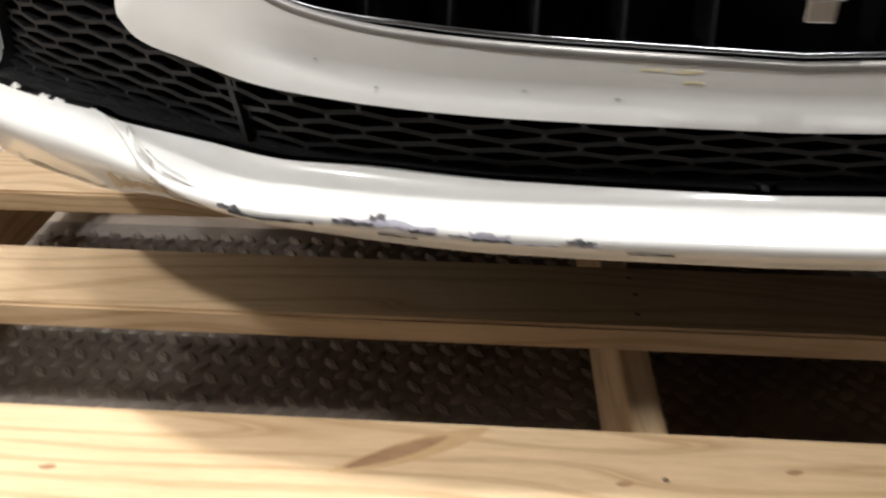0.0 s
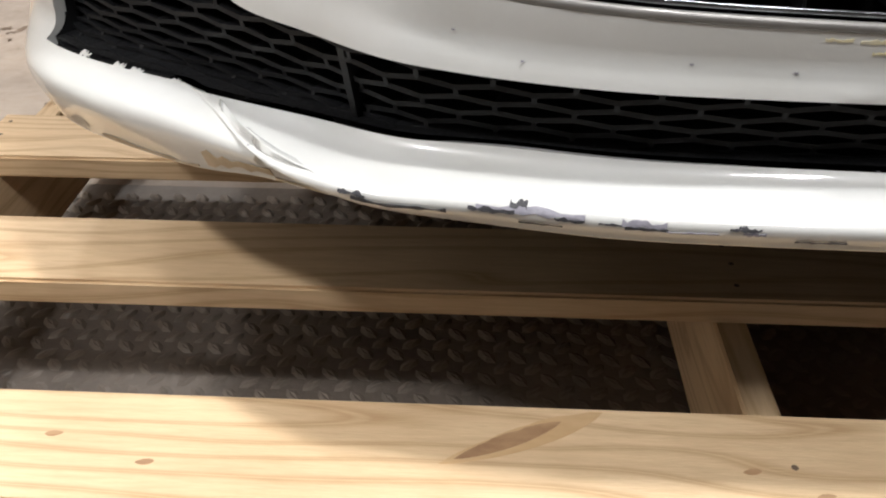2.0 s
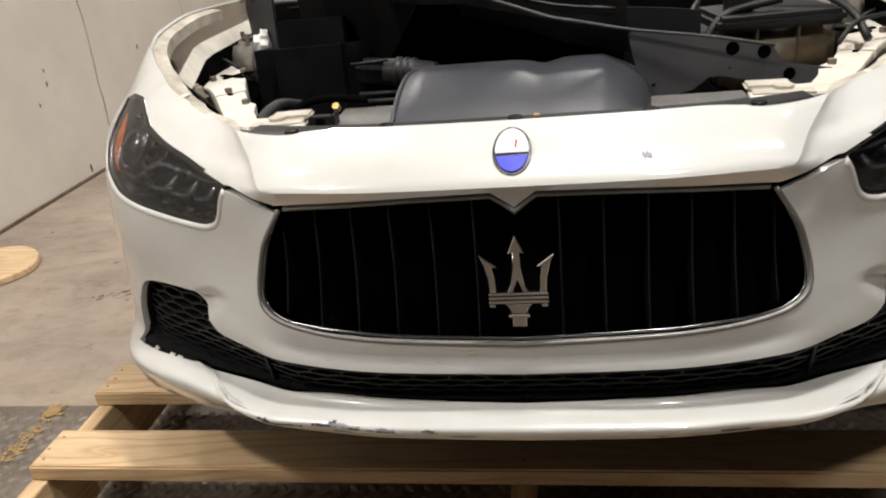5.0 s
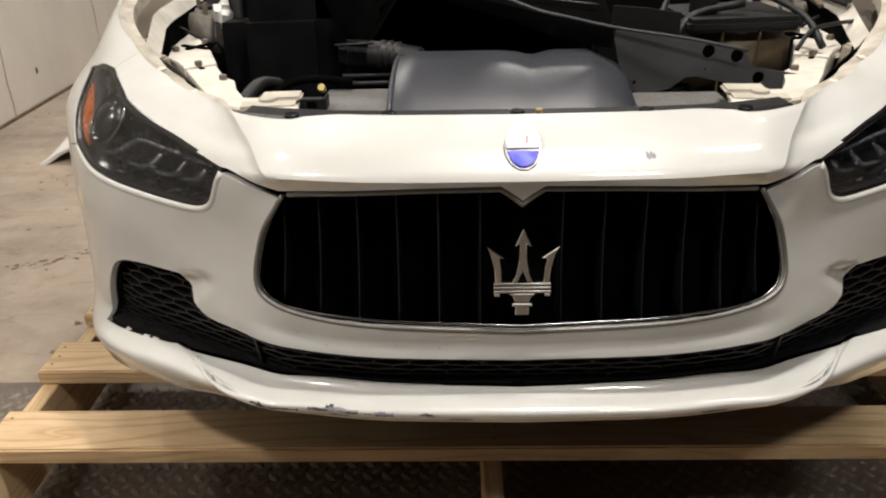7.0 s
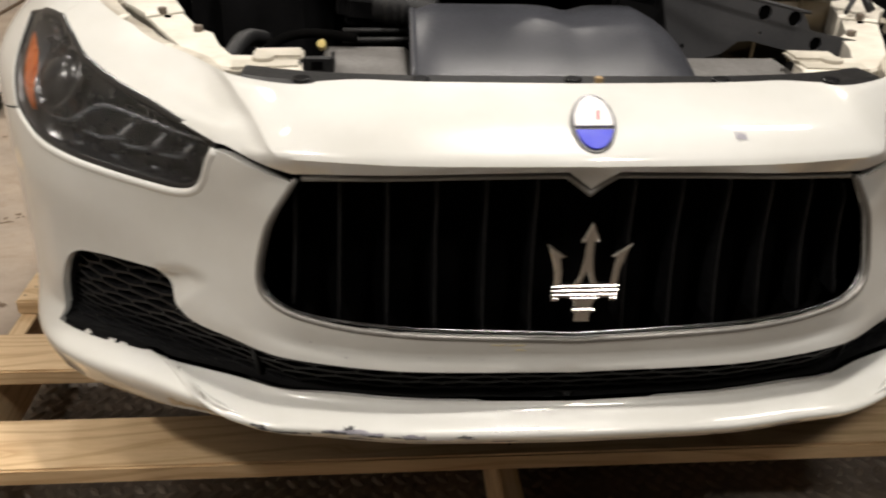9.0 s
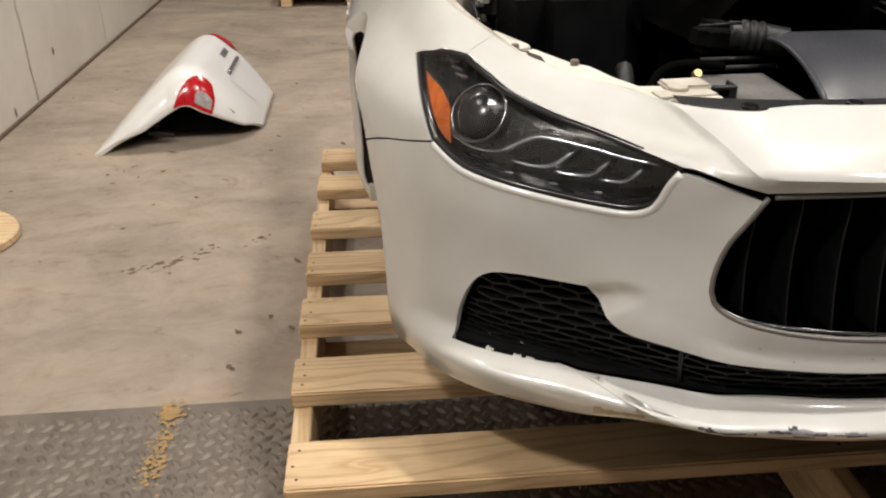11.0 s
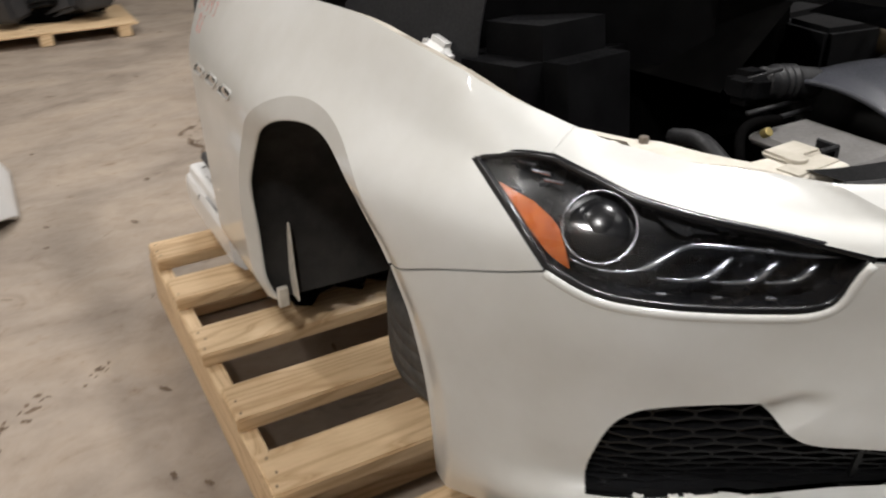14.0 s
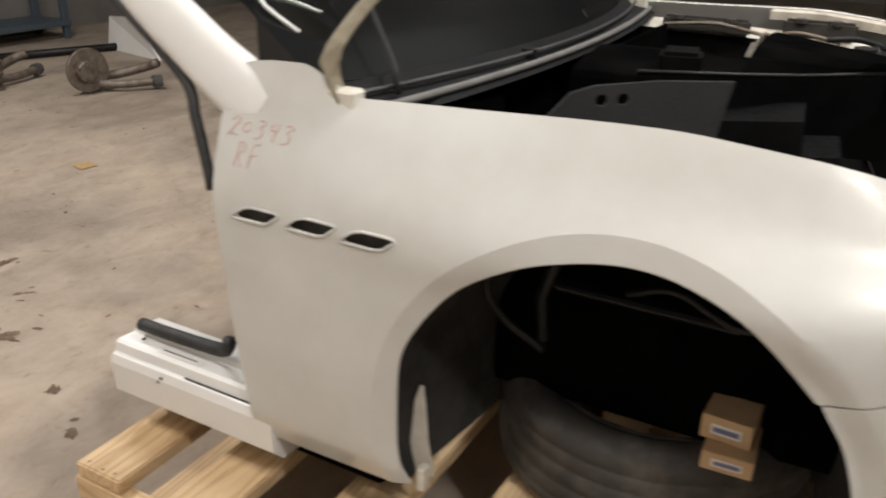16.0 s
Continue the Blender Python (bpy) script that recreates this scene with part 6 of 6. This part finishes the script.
for u0 in (.62, .665, .71, .755):
    v = [boot_at(Q(x), u0 + du, .002) for x in (.105, .128) for du in (0, .03)]
    from_arrays("lettering_bar", v, [(0, 1, 3, 2)], GREY_PLASTIC, boot, "grey lettering bar")
part("latch_arm", box_bm((.02, .03, .08), pose(-.15, -.30, .06, 0, 20, 0), .005), BLACK_PLASTIC, boot, "black hinge arm")
part("latch_arm", box_bm((.12, .03, .02), pose(-.12, -.33, .05, 0, 10, 0), .005), BLACK_PLASTIC, boot)
v = [boot_at(Q(x), u, -.022) for x in np.linspace(-.35, .31, 12) for u in (.03, .5, .97)]
trim_poly = [(x, z - .05) for x, z in prof[::3] if -.27 < x < .25]
part("inner_trim", prism_bm(trim_poly + [(.2, .05), (-.22, .05)], .72, Matrix.Translation((0, .09, 0))), DARK_BAY, boot, "black inner trim")
from_arrays("inner_lining", v, [(i * 3 + j, i * 3 + j + 1, (i + 1) * 3 + j + 1, (i + 1) * 3 + j) for i in range(11) for j in range(2)], DARK_BAY, boot, "black inner lining")

# ---- other things about the hall ----
rim = [(.20 * math.cos(a) * (1 + .05 * math.sin(2 * a)), .22 * math.sin(a)) for a in np.linspace(0, 2 * math.pi, 41)[:-1]]
bm = prism_bm(rim, .03, pose(-2.44, 1.86, .013, 90, 0, 20), .004)
tagged(part("wood_disc", bm, PINE), "round pale wooden board lying on the floor", "wooden board")


def stains():
    """Thin dark marks on the concrete."""
    g = random.Random(21)
    v, f = [], []

    def patch(cx, cy, rx, ry, turn=0.0):
        n = 14
        k = len(v)
        c, s = math.cos(turn), math.sin(turn)
        top = -.0035 + (k // 15 % 100) * .00003
        v.append((cx, cy, top))
        for i in range(n):
            a = 2 * math.pi * i / n
            r = g.uniform(.45, 1.2)
            x, y = rx * r * math.cos(a), ry * r * math.sin(a)
            v.append((cx + x * c - y * s, cy + x * s + y * c, top))
        for i in range(n):
            f.append((k, k + 1 + i, k + 1 + (i + 1) % n))

    def trail(a, b, width, n):
        turn = math.atan2(b[1] - a[1], b[0] - a[0])
        for i in range(2 * n):
            if g.random() < .75:
                t = g.random() ** .8
                off = g.gauss(0, width * .7)
                patch(a[0] + (b[0] - a[0]) * t - off * math.sin(turn), a[1] + (b[1] - a[1]) * t + off * math.cos(turn), math.dist(a, b) / n * g.uniform(.12, .5), width * g.uniform(.15, .7), turn + g.gauss(0, .35))
    for k in range(2):
        trail((-1.66, 1.58), (-1.50, 1.72), .022, 6)
        trail((-1.42, 1.69), (-1.32, 1.80), .011, 4)
        trail((-1.80, 1.55), (-1.66, 1.60), .018, 4)
    for k in range(4):
        trail((-.62, 3.80), (-.30, 4.02), .022, 6)
        trail((-.62, 3.78), (-.2, 3.62), .022, 6)
        trail((-.64, 3.80), (-.62, 3.0), .022, 8)
    trail((-.45, 3.42), (-.30, 3.25), .03, 4)
    trail((-.66, 3.15), (-.52, 3.02), .03, 4)
    trail((-.9, 2.4), (-.72, 2.66), .03, 5)
    for i in range(150):
        patch(g.uniform(-2.6, 1.8), g.uniform(.9, 7), g.uniform(.006, .03), g.uniform(.004, .012), g.uniform(0, 3))
    for i in range(40):
        a = (g.uniform(-2.5, 1.5), g.uniform(1.2, 7))
        trail(a, (a[0] + g.uniform(-.15, .15), a[1] + g.uniform(-.1, .1)), .004, 5)
    return v, f


v, f = stains()
tagged(from_arrays("floor_stains", v, f, OIL), "dark oil marks and specks on the concrete", "stains", kind="stuff")
g = random.Random(5)
v, f = [], []
for i in range(320):
    cx, cy = -1.466 + g.gauss(0, .015), g.choice((g.gauss(.765, .02), g.gauss(.765, .02), g.gauss(.64, .03), g.gauss(.56, .03)))
    r = g.uniform(.0025, .0065)
    k = len(v)
    top = .0075 + i * .00001
    v.append((cx, cy, top))
    v += [(cx + r * math.cos(a) * g.uniform(.6, 1.2), cy + r * math.sin(a) * g.uniform(.6, 1.2), top) for a in np.linspace(0, 2 * math.pi, 8)[:-1]]
    f += [(k, k + 1 + j, k + 1 + (j + 1) % 7) for j in range(7)]
tagged(from_arrays("yellow_floor_paint", v, f, YELLOW), "worn yellow paint line on the tread plate", "floor paint", kind="stuff")
tagged(from_arrays("yellow_scrap", [(.70, 4.36, .0), (.80, 4.34, .002), (.81, 4.43, .004), (.73, 4.46, .002)], [(0, 1, 2, 3)], YELLOW), "small yellow scrap on the concrete", "scrap")


def hub(at, turn):
    t = thing("axle_hub", "greasy steel suspension hub with brake disc on the floor", "car part", at, "axle parts on the floor")
    disc("brake_disc", (0, 0, .17), .16, .03, STEEL, t, "brake disc", (90, 0, 20), 32, .004)
    disc("hub_flange", (-.015, -.04, .17), .075, .06, STEEL, t, "", (90, 0, 20), 24, .006)
    for i in range(5):
        a = 2 * math.pi * i / 5
        disc("wheel_stud", (-.025 + .05 * math.cos(a) * .94, -.075 + .02 * math.cos(a), .17 + .05 * math.sin(a)), .007, .03, STEEL, t, "", (90, 0, 20), 8)
    tube("wishbone", rounded([(.02, .05, .12), (.2, .12, .1), (.42, .1, .14), (.5, .02, .18)], .03), .035, STEEL, t, "", 10)
    tube("wishbone", rounded([(.02, .05, .06), (.22, -.02, .05), (.45, -.06, .06)], .03), .03, STEEL, t, "", 10)
    disc("bush", (.47, -.06, .06), .045, .07, RUBBER, t, "black rubber bush", (0, 90, 0))
    box("knuckle", (-.06, .03, .03), (.08, .15, .24), STEEL, t, "", .03)
    t.matrix_world = pose(*at, 0, 0, turn)
    return t


hub((1.92, 5.78, 0), -30)
hub((1.62, 6.45, 0), 25)
white = from_arrays("white_trim_panel", [(3.22, 7.15, .0), (3.06, 6.3, .0), (3.09, 6.5, .2), (3.14, 6.75, .33), (3.24, 7.1, .3)], [(0, 1, 2, 3, 4)], CLEAN_WHITE)
md = white.modifiers.new("thick", "SOLIDIFY")
md.thickness = .02
tagged(white, "white body panel leaning among parts on the floor", "body panel")
t = thing("steel_tube", "long dark steel tube lying on the floor", "steel tube", (2.6, 7.2, .0))
tube("tube_body", [(-.6, .3, .035), (1.4, -.5, .035)], .035, BLACK_PLASTIC, t)
heap = thing("parts_pallet", "dark engine parts heaped on a low wooden pallet", "pallet of parts", (-1.05, 6.55, 0))
part("base_board", box_bm((1.3, .8, .02), pose(0, 0, .09), .004), PINE, heap)
for x in (-.55, 0, .55):
    part("base_block", box_bm((.09, .8, .08), pose(x, 0, .04), .004), PINE, heap)
g = random.Random(3)
for i in range(9):
    bm = box_bm((g.uniform(.2, .45), g.uniform(.2, .4), g.uniform(.15, .35)), pose(g.uniform(-.4, .4), g.uniform(-.2, .2), .2 + .02 * i, g.uniform(-20, 20), g.uniform(-20, 20), g.uniform(0, 90)), .03, 2)
    part("engine_part", bm, (DARK_BAY, BLACK_PLASTIC, DARK_GREY)[i % 3], heap)
rack = thing("rack", "dark blue-grey steel storage rack by the far wall", "rack", (2.9, 8.2, 0))
for x, y in ((-.5, -.25), (.5, -.25), (-.5, .2), (.5, .2)):
    part("upright", box_bm((.07, .05, 2.4), pose(x, y, 1.2), .004), BLUE_STEEL, rack)
for z in (.15, 1.1, 2.0):
    part("shelf", box_bm((1.08, .55, .05), pose(0, -.02, z), .004), BLUE_STEEL, rack)
tagged(part("timber_post", box_bm((.09, .09, 2.6), pose(5.0, 8.42, 1.3), .004), PINE), "pale timber post against the far wall", "post")
